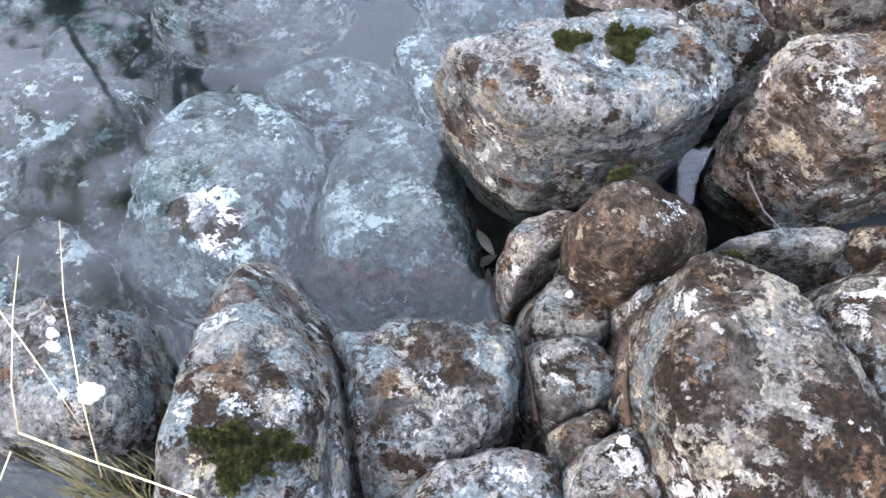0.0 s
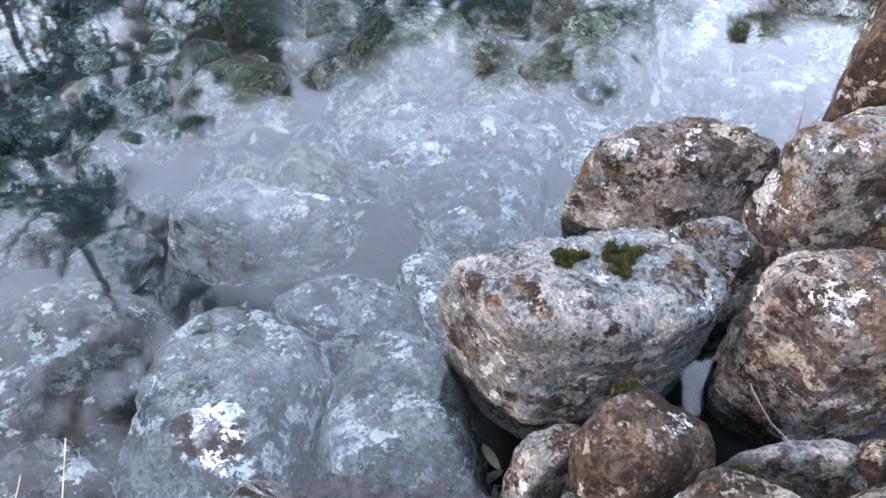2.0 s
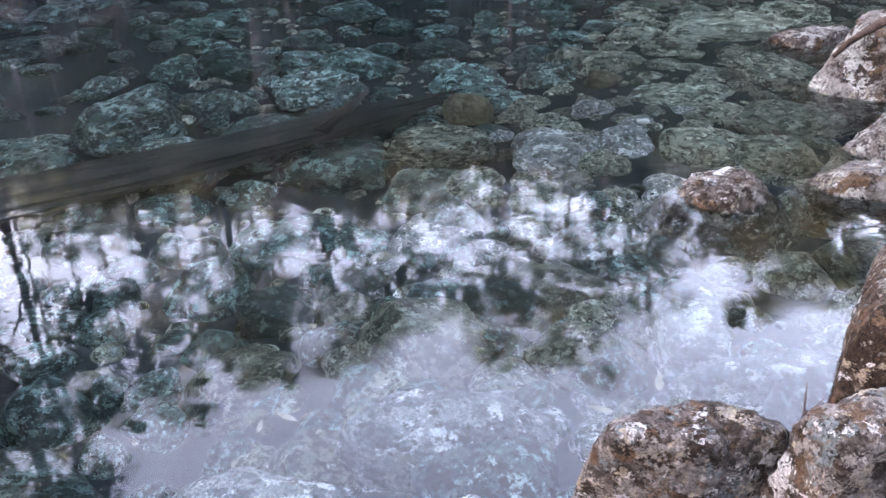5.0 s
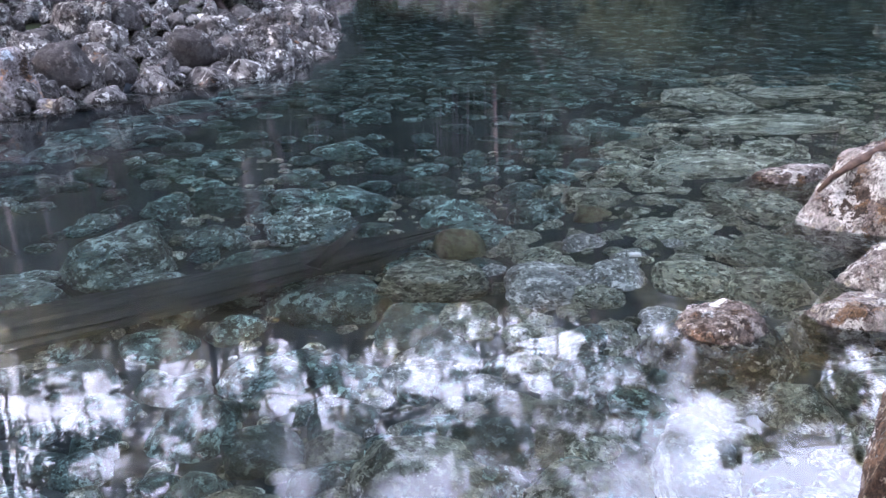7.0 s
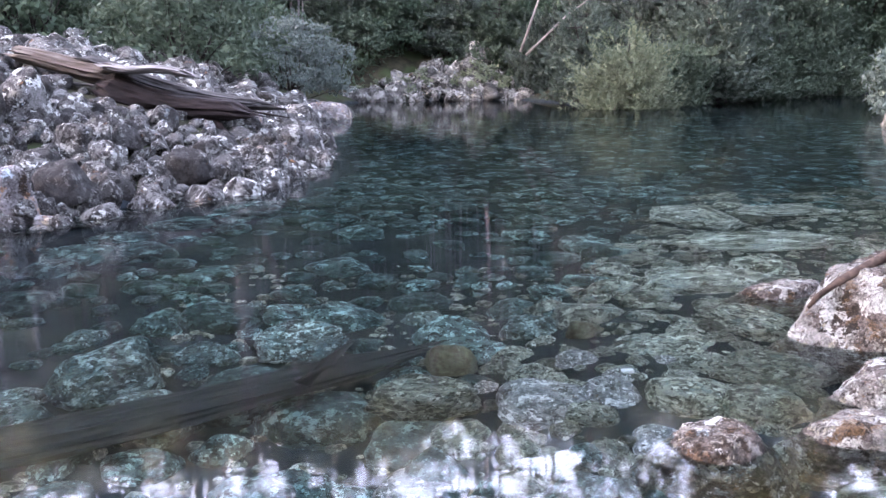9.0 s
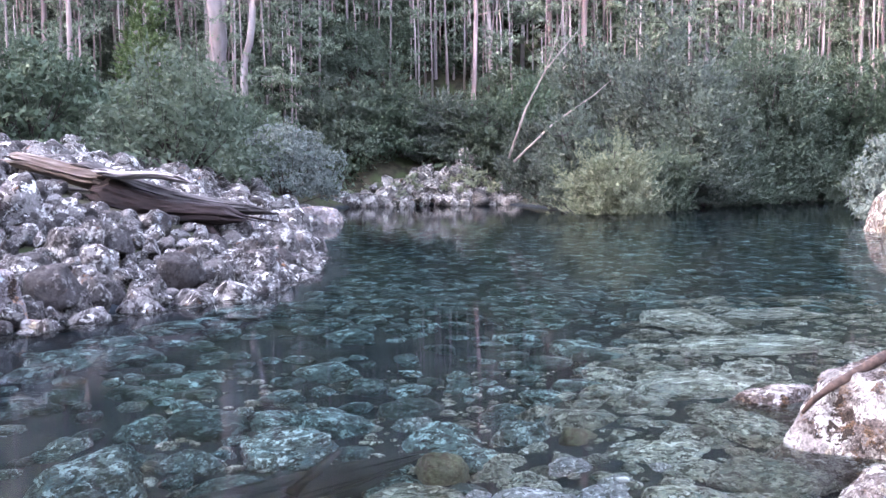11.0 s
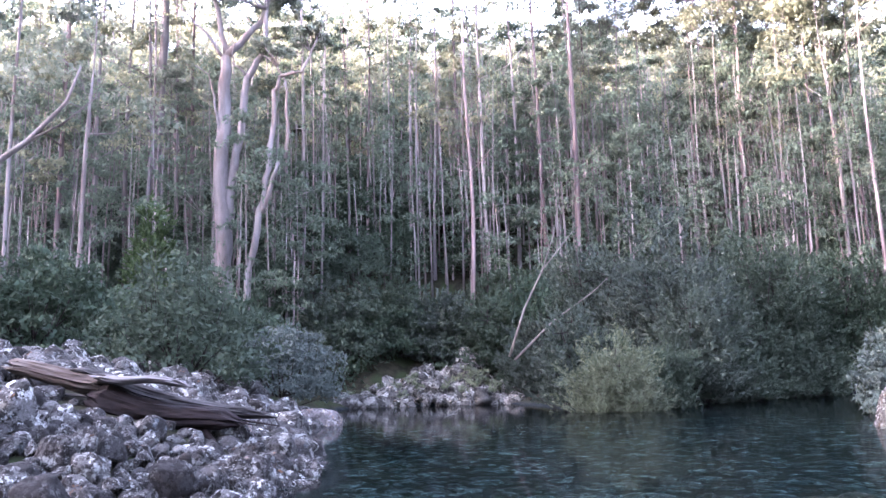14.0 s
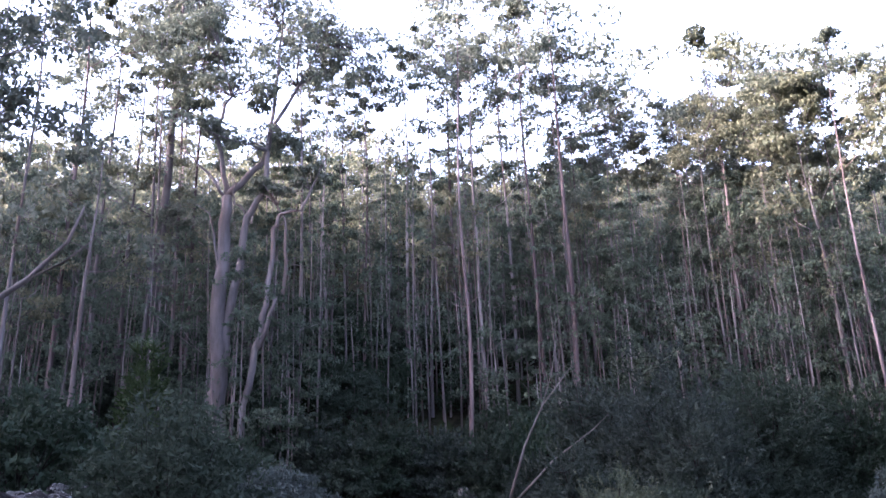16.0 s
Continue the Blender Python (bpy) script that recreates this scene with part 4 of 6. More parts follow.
named = [
    bed_stone("flat grey stone under clear water", -0.04, 4.42, -0.45, 0.30, 0.24, 0.22, BED_OLIVE[0]),
    bed_stone("olive brown rounded stone under water", 0.14, 5.05, -0.58, 0.17, 0.18, 0.2, BED_MUDDY[0]),
    bed_stone("pale green mottled stone under water", 0.62, 4.28, -0.42, 0.28, 0.28, 0.2, BED_PALE[0]),
    bed_stone("pale green stone leaning on another under water", 0.98, 4.34, -0.45, 0.2, 0.26, 0.2, BED_PALE[1]),
    bed_stone("big pale blue stone deep under water", -2.11, 5.2, -0.75, 0.34, 0.42, 0.3, BED_TEALP[0]),
    bed_stone("bluish ribbed stone under water", -0.94, 5.9, -0.9, 0.38, 0.32, 0.25, BED_TEALP[1]),
    bed_stone("blue-white stone under water", 0.76, 5.8, -0.8, 0.21, 0.3, 0.25, BED_TEALP[2]),
    bed_stone("pale round stone under water", 0.92, 4.95, -0.52, 0.16, 0.16, 0.16, BED_PALE[5]),
    bed_stone("brownish round stone under water", 1.11, 5.52, -0.68, 0.14, 0.2, 0.2, BED_MUDDY[1]),
    bed_stone("long olive slab under water", 1.53, 5.08, -0.5, 0.37, 0.3, 0.2, BED_OLIVE[3]),
    bed_stone("stone deep under water, coloured with the water's teal", -0.14, 7.9, -1.3, 0.25, 0.3, 0.25, BED_TEAL[0]),
    bed_stone("stone beside another deep under water, coloured with the water's teal", 0.35, 7.85, -1.3, 0.2, 0.36, 0.25, BED_TEAL[1]),
    bed_stone("large flat slab in shallow water", 3.15, 9.5, -0.36, 0.40, 0.72, 0.2, BED_SLAB[0]),
    bed_stone("long flat slab in shallow water", 4.24, 9.6, -0.27, 0.52, 0.42, 0.16, BED_SLAB[1]),
    bed_stone("flat mottled slab in shallow water", 3.3, 8.0, -0.32, 0.95, 0.42, 0.18, BED_SLAB[2]),
    bed_stone("pale flat stone just under water", 2.71, 6.07, -0.14, 0.28, 0.24, 0.16, BED_OLIVE[0], 60.0),
    bed_stone("broad mottled slab under water", 2.3, 6.6, -0.36, 0.5, 0.42, 0.2, BED_SLAB[3], 10.0),
    bed_stone("grey stone in the shallows", 2.22, 5.4, -0.36, 0.25, 0.32, 0.22, BED_OLIVE[2], 20.0),
    bed_stone("pale stone in the shallows", 1.95, 4.5, -0.26, 0.22, 0.28, 0.2, BED_OLIVE[3], 70.0),
    bed_stone("grey-green stone under water", 1.36, 4.15, -0.33, 0.26, 0.28, 0.2, BED_OLIVE[4], 10.0),
    bed_stone("mottled stone under water", 1.7, 4.0, -0.28, 0.2, 0.22, 0.2, BED_OLIVE[5], 50.0),
]

rng = np.random.default_rng(7)
in_tarn = lambda x, y: shore_distance(np.array([x]), np.array([y]))[0] > 0.02
# the shallow near part and the shelf, then the deeper middle
shallow = pack(rng, 420, (-0.9, 6.0), (1.9, 11.0), (0.15, 0.62), lambda x, y: in_tarn(x, y) and x > 0.48 * y - 2.0 and x < 1.0 + 0.62 * y, 0.70, named)
shallow.sort(key=lambda p: p[1] - 0.3 * p[3])
scatter("bed_stone", "mottled grey-green stone under clear shallow water", "stone", "stones of the tarn bed", BED_OLIVE + BED_PALE[:1], shallow[:150], rng)
join("shelf_stones", "mottled grey-green stones of the shallow shelf", "stones", stone_kinds("bed_stone", "", "", "", ROCK_OLIVE, 6, 250, 3, 0.75, 0.12, 12), shallow[150:], rng, ROCK_OLIVE)
deep_tarn = lambda x, y: shore_distance(np.array([x]), np.array([y]))[0] > 0.9
deep = pack(rng, 300, (-5.5, 4.5), (3.2, 13.5), (0.2, 0.8), lambda x, y: deep_tarn(x, y) and x <= 0.48 * y - 1.9 and abs(x) < 0.62 * y, 0.74, named)
deep.sort(key=lambda p: p[1] - 0.3 * p[3])
scatter("bed_stone", "stone on the deeper tarn bed, coloured with the water's teal", "stone", "stones of the tarn bed", BED_TEAL + BED_TEALP[:2], deep[:70], rng)
join("deep_stones", "stones of the deeper tarn bed, coloured with the water's teal", "stones", BED_TEAL, deep[70:], rng, ROCK_TEAL)
drowned = [(-0.52, 1.01, 0, 0.5), (-0.11, 0.96, 0, 0.4), (-0.26, 1.32, 0, 0.3), (-0.04, 1.32, 0, 0.25), (-0.93, 1.08, 0, 0.4), (-0.6, 1.72, 0, 0.4), (0.56, 1.48, 0, 0.5), (0.98, 1.43, 0, 0.5), (0.29, 1.06, 0, 0.6), (1.23, 3.36, 0, 0.5)]
middle = pack(rng, 70, (-2.6, 1.2), (1.65, 3.7), (0.2, 0.55), lambda x, y: in_tarn(x, y) and abs(x) < 0.5 + 0.62 * y, 0.74, named + drowned)
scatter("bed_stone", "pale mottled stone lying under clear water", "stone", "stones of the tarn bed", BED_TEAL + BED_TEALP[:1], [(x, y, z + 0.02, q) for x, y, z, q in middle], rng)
SMALL_TEAL = stone_kinds("bed_stone", "", "", "", ROCK_TEAL, 5, 260, 2, 0.7)
SMALL_OLIVE = stone_kinds("bed_stone", "", "", "", ROCK_OLIVE, 5, 270, 2, 0.7)
far_bed = pack(rng, 1500, (-4.5, 13.0), (10.0, 30.0), (0.25, 0.8), lambda x, y: deep_tarn(x, y) and abs(x) < 0.62 * y, 0.75)
join("tarn_bed_stones", "stones covering the deep tarn bed, coloured with the water's dark teal", "stones", SMALL_TEAL, far_bed, rng, ROCK_DEEP)
grit = pack(rng, 900, (-2.2, 5.0), (2.2, 8.0), (0.05, 0.17), lambda x, y: in_tarn(x, y) and abs(x) < 0.3 + 0.62 * y, 0.62)
join("shallow_cobbles", "small mottled cobbles between the drowned stones", "cobbles", SMALL_OLIVE, grit, rng, ROCK_OLIVE)

BANK = stone_kinds("bank_rock", "", "", "", ROCK_BANK, 14, 300, 4, 0.9, 0.09, 16)
FAR_BANK = stone_kinds("bank_rock", "", "", "", ROCK_BANK, 9, 320, 3, 0.92, 0.10, 15)

FAR_PALE = stone_kinds("bank_rock", "", "", "", ROCK_FAR, 5, 340, 3, 0.95, 0.13, 13)


def on_bank(x, y):
    s = shore_distance(np.array([x]), np.array([y]))[0]
    return -6.0 < s < 0.35 and x < -1.2


heap = pack(rng, 640, (-9.0, -1.7), (8.8, 18.5), (0.22, 0.62), on_bank, 0.80)
foot = pack(rng, 65, (-6.5, -1.7), (7.6, 19.0), (0.28, 0.62), lambda x, y: -0.9 < shore_distance(np.array([x]), np.array([y]))[0] < 0.45 and x < -1.6, 0.66)
heap = [(x, y, z + (0.16 + 0.3 * rng.random()) * s - (0.35 if -6.9 < x < -2.9 and 13.7 < y < 15.9 else 0.0), s * (1.25 if rng.random() < 0.1 else 1.0)) for x, y, z, s in heap]
scatter("bank_rock", "dark rock at the foot of the stone bank", "rock", "rocks of the stone bank", BANK, [(x, y, max(z, -0.12) + 0.12 * q, q) for x, y, z, q in foot], rng, 20)
heap.sort(key=lambda p: p[1])
scatter("bank_rock", "dark rock blotched with white lichen in the stone bank", "rock", "rocks of the stone bank", BANK, heap[:232], rng, 22)
join("upper_bank_rocks", "lichened rocks of the upper stone bank", "rocks", FAR_BANK, heap[232:], rng, ROCK_BANK, 22)
heap_far = pack(rng, 420, (-13.0, -2.2), (17.5, 34.0), (0.35, 1.0), lambda x, y: on_bank(x, y) or (x < -3 and -8 < shore_distance(np.array([x]), np.array([y]))[0] < 0), 0.66)
join("bank_rocks", "pale lichened rocks of the stone bank farther off", "rocks", FAR_BANK, [(x, y, z + (0.1 + 0.25 * rng.random()) * s, s) for x, y, z, s in heap_far], rng, ROCK_BANK, 25)
fill = pack(rng, 260, (-9.0, -1.7), (8.8, 20.0), (0.18, 0.36), on_bank, 0.8)
join("bank_rubble", "small dark rubble filling gaps of the stone bank", "rubble", FAR_BANK, [(x, y, z + 0.02, s) for x, y, z, s in fill], rng, ROCK_BANK, 30)
far_height = lambda x: 1.25 * math.exp(-((x - 0.9) / 2.4) ** 2) + 1.3 * math.exp(-((x - 3.9) / 1.5) ** 2) + 0.45 + 0.3 * math.sin(2.3 * x)
far_heap = pack(rng, 150, (-4.6, 6.6), (48.6, 54.0), (0.5, 1.5), lambda x, y: True, 0.62)
join("far_shore_rocks", "white lichened rocks piled on the far shore", "rocks", FAR_PALE, [(x, min(y, 53.0), far_height(x) * (y - 48.6) / 4.4 + 0.1, s) for x, y, z, s in far_heap], rng, ROCK_FAR, 30)

# ---------------------------------------------------------------- fallen logs
def riven_log(name, label, parent, material, seed, a, b, r0, r1, flat=0.75, tear=0.3, rings=46, seg=40):
    """A stretch of weathered trunk: ridged along its grain, cracked, with torn ends."""
    a, b = np.array(a, float), np.array(b, float)
    L = np.linalg.norm(b - a)
    d = (b - a) / L
    s = np.cross(d, (0, 0, 1))
    s /= np.linalg.norm(s)
    u = np.cross(s, d)
    off = Vector((seed * 7.1, seed * 3.3, seed * 1.7))
    verts = []
    for i in range(rings):
        t = i / (rings - 1)
        for k in range(seg):
            ang = 2 * math.pi * k / seg
            q = Vector((math.cos(ang) * 1.6, math.sin(ang) * 1.6, t * L * 0.35)) + off
            ridge = noise.ridged_multi_fractal(q * 1.7, 0.9, 2.2, 4, 1.0, 2.0) - 1.1
            end = noise.noise(Vector((math.cos(ang) * 3.0, math.sin(ang) * 3.0, 0)) + off)
            tt = t + tear * (end * 0.5) * (max(0.0, t - 0.75) / 0.25 - max(0.0, 0.2 - t) / 0.2)
            r = (r0 + (r1 - r0) * t) * (0.95 + 0.13 * ridge + 0.10 * noise.noise(q * 4.0) + 0.06 * noise.noise(q * 11.0))
            if t > 0.88:
                r *= 0.35 + 0.65 * (1 - t) / 0.12
            if t < 0.06:
                r *= 0.5 + 0.5 * t / 0.06
            sag = 0.06 * math.sin(t * 5 + seed) * r0 / 0.25
            verts.append(a + d * L * tt + s * r * math.cos(ang) * 1.2 + u * (r * flat * math.sin(ang) + sag))
    f = [(i * seg + j, i * seg + (j + 1) % seg, (i + 1) * seg + (j + 1) % seg, (i + 1) * seg + j) for i in range(rings - 1) for j in range(seg)]
    f += [tuple(range(seg))[::-1], tuple((rings - 1) * seg + j for j in range(seg))]
    g = Geo()
    g.add(np.array(verts), f)
    return part(name, g, material, parent, label, smooth=False)


log = tagged(new("fallen_log"), "long weathered split log lying across the stone bank", "log")
riven_log("broken_end", "rust-orange broken wood", log, LOG_RUST, 1, (-6.95, 14.8, 2.0), (-5.3, 15.05, 1.66), 0.17, 0.27, 0.8)
riven_log("trunk", "silver-grey weathered wood", log, LOG_GREY, 2, (-5.95, 15.0, 1.74), (-2.75, 16.0, 0.96), 0.31, 0.12, 0.8)
# the shade below the trunk, drawn as a dark piece of its own
riven_log("underside", "dark wood standing in for the shade under the log", log, LOG_DARK, 3, (-5.5, 14.85, 1.42), (-3.2, 15.3, 0.85), 0.36, 0.20, 0.95)
riven_log("slab", "pale flat slab of split wood", log, LOG_PALE, 4, (-5.35, 14.7, 1.84), (-4.05, 14.95, 1.58), 0.25, 0.23, 0.3, 0.5)
for k, (p, q) in enumerate((((-4.6, 15.0, 1.20), (-2.9, 15.9, 0.82)), ((-5.2, 14.75, 1.2), (-3.6, 15.1, 0.75)), ((-6.4, 14.7, 1.55), (-5.2, 14.8, 1.40)), ((-4.2, 15.5, 1.16), (-2.6, 16.4, 0.80)))):
    riven_log("splinter", "long grey splinter", log, LOG_DARK if k % 2 else LOG_GREY, 10 + k, p, q, 0.06, 0.03, 0.6, 0.3, 20, 10)
g = Geo()
tube(g, [(-3.9, 15.3, 0.95), (-3.7, 15.15, 0.8), (-3.45, 15.0, 0.52), (-3.38, 14.95, 0.42)], [0.10, 0.09, 0.06, 0.03], 7)
part("stub", g, LOG_DARK, log, "dark broken branch stub")

sunk = tagged(new("drowned_log"), "dark slimy log lying under the water", "log")
riven_log("trunk", "", sunk, DROWNED, 21, (-3.6, 3.25, -0.62), (0.0, 5.3, -0.62), 0.22, 0.13, 0.9, 0.15, 60, 30)
g = Geo()
tube(g, [(-0.75, 4.65, -0.5), (-0.62, 4.85, -0.36), (-0.5, 5.1, -0.26)], [0.06, 0.05, 0.02], 7)
part("stub", g, DROWNED, sunk)

drift = tagged(new("branch"), "bare red-brown branch lying over the shore boulder", "branch")
g = Geo()
tube(g, [(2.2, 4.62, 0.22), (2.28, 4.65, 0.285), (2.41, 4.7, 0.35), (2.57, 4.75, 0.41), (2.82, 4.85, 0.49), (3.16, 5.0, 0.56)], [0.012, 0.02, 0.026, 0.03, 0.034, 0.036], 8)
part("stem", g, TWIG, drift)


# ---------------------------------------------------------------- trees
def wander(rng, base, top, steps, sway):
    base, top = np.array(base, float), np.array(top, float)
    ph = rng.random(4) * 6.3
    out = []
    for i in range(steps):
        t = i / (steps - 1)
        w = math.sin(math.pi * t)
        out.append(base + (top - base) * t + sway * w * np.array((math.sin(3 * t + ph[0]) + 0.4 * math.sin(9 * t + ph[1]), math.sin(2.6 * t + ph[2]), 0)))
    return np.array(out)


def gum_tree(label, height, radius, seed, bark, leaf, crown=0.62, limbs=9, clumps=3, count=60, size=0.3, lean=(0, 0), reach=0.16, fork=0.0, dead=0, sprouts=0):
    """A tall eucalypt: bare trunk, upward limbs and flat ragged tufts of leaves. fork: where a second stem leaves the trunk."""
    rng = np.random.default_rng(seed)
    tree = tagged(new("tree"), label, "tree", "trees of the slope")
    wood, crown_geo = Geo(), Geo()
    top = (lean[0] * height, lean[1] * height, height)
    stems = [(wander(rng, (0, 0, -1.5), top, 12, 0.012 * height), radius)]
    if fork:
        st = stems[0][0]
        i = max(1, int(fork * 11))
        stems.append((wander(rng, st[i], (top[0] + 0.10 * height, top[1], height * 0.93), 10, 0.014 * height), radius * 0.72))
    for pts, r in stems:
        n = len(pts)
        rad = [r * (1.25 if i == 0 else 1.0) * (1 - 0.86 * i / (n - 1)) for i in range(n)]
        tube(wood, pts, rad, 7)
        for k in range(limbs):
            t = crown + (1 - crown) * (k + rng.random()) / limbs
            q = t * (n - 1)
            i = min(int(q), n - 2)
            p = pts[i] + (pts[i + 1] - pts[i]) * (q - i)
            a = rng.random() * 6.28
            L = height * reach * (0.55 + 0.7 * rng.random()) * (1.15 - 0.6 * (t - crown) / (1 - crown))
            e = p + np.array((math.cos(a) * L, math.sin(a) * L, L * (0.35 + 0.6 * rng.random())))
            m = (p + e) / 2 + np.array((0, 0, -0.10 * L)) + rng.normal(size=3) * 0.06 * L
            tube(wood, [p, m, e], [r * 0.32 * (1.2 - t), r * 0.2 * (1.25 - t), 0.015], 5)
            for c in range(clumps):
                s = min(1.5, L * (0.26 + 0.22 * rng.random()))
                ce = e + rng.normal(size=3) * (0.38 * L, 0.38 * L, 0.22 * L) * (0.3 if c == 0 else 1)
                tube(wood, [m if c % 2 else e, (e + ce) / 2 - np.array((0, 0, 0.1)), ce], [0.03, 0.02, 0.008], 3)
                tuft(crown_geo, rng, ce, s, count, size)
        for c in range(3):
            tuft(crown_geo, rng, pts[-1] + rng.normal(size=3) * (0.03 * height, 0.03 * height, 0.015 * height), 0.04 * height, count, size)
        for k in range(sprouts):
            q = (0.45 + 0.35 * rng.random()) * (n - 1)
            i = int(q)
            p = pts[i] + (pts[i + 1] - pts[i]) * (q - i) + rng.normal(size=3) * (0.45, 0.45, 0.2)
            leaves(crown_geo, rng, p, (0.7, 0.7, 0.6), 45, size)
        for k in range(dead):
            t = 0.25 + 0.4 * rng.random()
            q = t * (n - 1)
            i = int(q)
            p = pts[i]
            a = rng.random() * 6.28
            L = height * 0.10 * (0.5 + rng.random())
            tube(wood, [p, p + np.array((math.cos(a) * L * 0.5, math.sin(a) * L * 0.5, L * 0.12)), p + np.array((math.cos(a) * L, math.sin(a) * L, L * 0.55))], [r * 0.22, r * 0.13, 0.01], 5)
    part("trunk", wood, bark, tree)
    part("crown", crown_geo, leaf, tree, smooth=False)
    return tree


def ground_z(x, y):
    return float(land(np.array([x]), np.array([y]))[0])


def stand(tree, x, y, sink=0.3):
    tree.matrix_basis = pose(x, y, ground_z(x, y) - sink)
    return tree


def shaped_tree(label, bark, leaf, stems, tufts, seed, size=0.27, count=840):
    """A tree of known shape: stems as points with radii at foot and tip, and tufts of leaves (x, y, z, radius)."""
    rng = np.random.default_rng(seed)
    tree = tagged(new("tree"), label, "tree", "trees of the slope")
    wood, crown_geo = Geo(), Geo()
    for pts, r0, r1 in stems:
        pts = np.array(pts, float)
        fine = []
        for i in range(len(pts) - 1):
            for k in range(3):
                fine.append(pts[i] + (pts[i + 1] - pts[i]) * k / 3 + rng.normal(size=3) * (0.08 if i + k else 0))
        fine.append(pts[-1])
        n = len(fine)
        tube(wood, fine, [r0 + (r1 - r0) * i / (n - 1) for i in range(n)], 8)
    ends = np.array([p for pts, r0, r1 in stems for p in pts[2:]], float)
    for x, y, z, r in tufts:
        c = np.array((x, y, z), float)
        near = ends[np.argmin(np.linalg.norm(ends - c, axis=1))]
        for k in range(6):
            q = c + rng.normal(size=3) * (0.6 * r, 0.6 * r, 0.26 * r)
            tube(wood, [near, (near + q) / 2 + rng.normal(size=3) * 0.12 * r, q], [0.07, 0.045, 0.012], 4)
            tuft(crown_geo, rng, q, 0.62 * r, count // 6, size)
    part("trunk", wood, bark, tree)
    if tufts:
        part("crown", crown_geo, leaf, tree, smooth=False)
    return tree


# the trees that stand out
shaped_tree("tall pale forked gum tree with spreading crown", BARK_PALE, LEAF_GUM, [
    ([(-11.9, 54, 0.5), (-12.0, 54, 9.4), (-12.1, 54, 12.7), (-12.1, 54, 17.1), (-12.1, 54, 20.3), (-12.0, 54, 23.3)], 0.66, 0.36),
    ([(-12.0, 54, 23.3), (-10.8, 54.3, 24.8), (-9.7, 54.5, 26.2), (-8.9, 54.5, 29.1), (-7.4, 54.6, 32.1), (-5.3, 54.8, 36.7)], 0.27, 0.06),
    ([(-12.0, 54, 23.3), (-12.4, 54, 25.7), (-12.9, 53.8, 28.5), (-12.0, 53.6, 30.9), (-12.8, 53.5, 34.4)], 0.22, 0.05),
    ([(-12.1, 54, 23.2), (-13.3, 53.8, 24.9), (-14.3, 53.7, 26.1), (-15.5, 53.6, 27.2)], 0.13, 0.03),
    ([(-11.8, 54, 11.5), (-11.6, 54, 14.4), (-11.0, 54, 18.0), (-10.6, 54, 21.9), (-9.6, 54, 23.4), (-9.2, 54, 26.7), (-8.9, 54, 31.4), (-8.5, 54, 36.7)], 0.36, 0.08),
    ([(-10.6, 54, 21.9), (-11.3, 53.8, 22.8), (-11.6, 53.6, 24.6)], 0.10, 0.03),
    ([(-12.2, 54, 16.8), (-12.6, 53.6, 19.9), (-13.1, 53.5, 21.9), (-13.9, 53.5, 22.6)], 0.10, 0.03),
], [(-13.1, 53.6, 34.1, 2.0), (-10.4, 53.4, 35.6, 2.3), (-6.8, 54.5, 36.7, 2.4), (-4.3, 54.5, 36.9, 2.0), (-13.9, 54.6, 32.2, 1.6), (-11.7, 53.0, 31.6, 1.8), (-5.5, 54.8, 34.4, 1.9),
    (-2.9, 54.8, 34.8, 1.9), (-8.6, 54.0, 38.2, 2.4), (-8.0, 54.6, 28.1, 1.4), (-10.9, 53.2, 27.7, 1.8), (-12.7, 53.2, 28.0, 1.3), (-13.4, 54.0, 37.0, 1.8), (-11.0, 54.0, 38.5, 2.2), (-14.6, 53.4, 36.2, 1.7), (-15.6, 53.8, 33.8, 1.5), (-2.0, 54.6, 32.6, 1.6), (-7.6, 53.2, 33.2, 1.6), (-9.4, 53.0, 30.6, 1.4)], 11)
shaped_tree("crooked half-dead pale gum tree", BARK_PALE, LEAF_GUM, [
    ([(-10.6, 53, 0.5), (-10.2, 53, 9.0), (-9.4, 53, 12.4), (-9.1, 53, 14.5), (-8.8, 53, 17.3), (-8.6, 53, 20.5), (-8.2, 53, 21.5), (-6.8, 53, 21.8), (-6.2, 53, 23.3), (-5.3, 53, 25.5)], 0.26, 0.06),
    ([(-9.4, 53, 12.4), (-8.7, 52.8, 14.2), (-8.3, 52.7, 15.7)], 0.2, 0.1),
    ([(-7.9, 53, 16.0), (-7.7, 53, 18.2), (-7.8, 53, 20.5), (-8.1, 53, 21.6), (-8.4, 53, 22.2)], 0.13, 0.05),
], [(-6.6, 53.2, 24.6, 1.0), (-8.9, 53.3, 23.6, 1.0)], 14)
shaped_tree("tall grey gum tree with a high crown", BARK_GREY, LEAF_GUM, [
    ([(-18.6, 60, 3.5), (-18.5, 60, 10), (-18.3, 60, 17.8), (-18.0, 60, 24.3), (-17.9, 60, 32.4), (-17.7, 60, 37.7), (-17.6, 60, 43.5)], 0.55, 0.10),
    ([(-17.9, 60, 32.4), (-16.9, 60, 35.2), (-16.3, 60, 38.5), (-16.2, 60, 41.5)], 0.16, 0.04),
    ([(-17.8, 60, 35.0), (-19.0, 60, 37.4), (-20.0, 60, 39.2)], 0.12, 0.04),
], [(-17.4, 60, 33.6, 1.3), (-15.9, 60, 34.0, 0.9), (-16.3, 60, 40.8, 1.6), (-20.2, 60, 39.6, 1.5), (-18.0, 60, 43.6, 2.2), (-19.2, 60, 42.2, 1.5), (-15.4, 60, 43.0, 1.5)], 16)
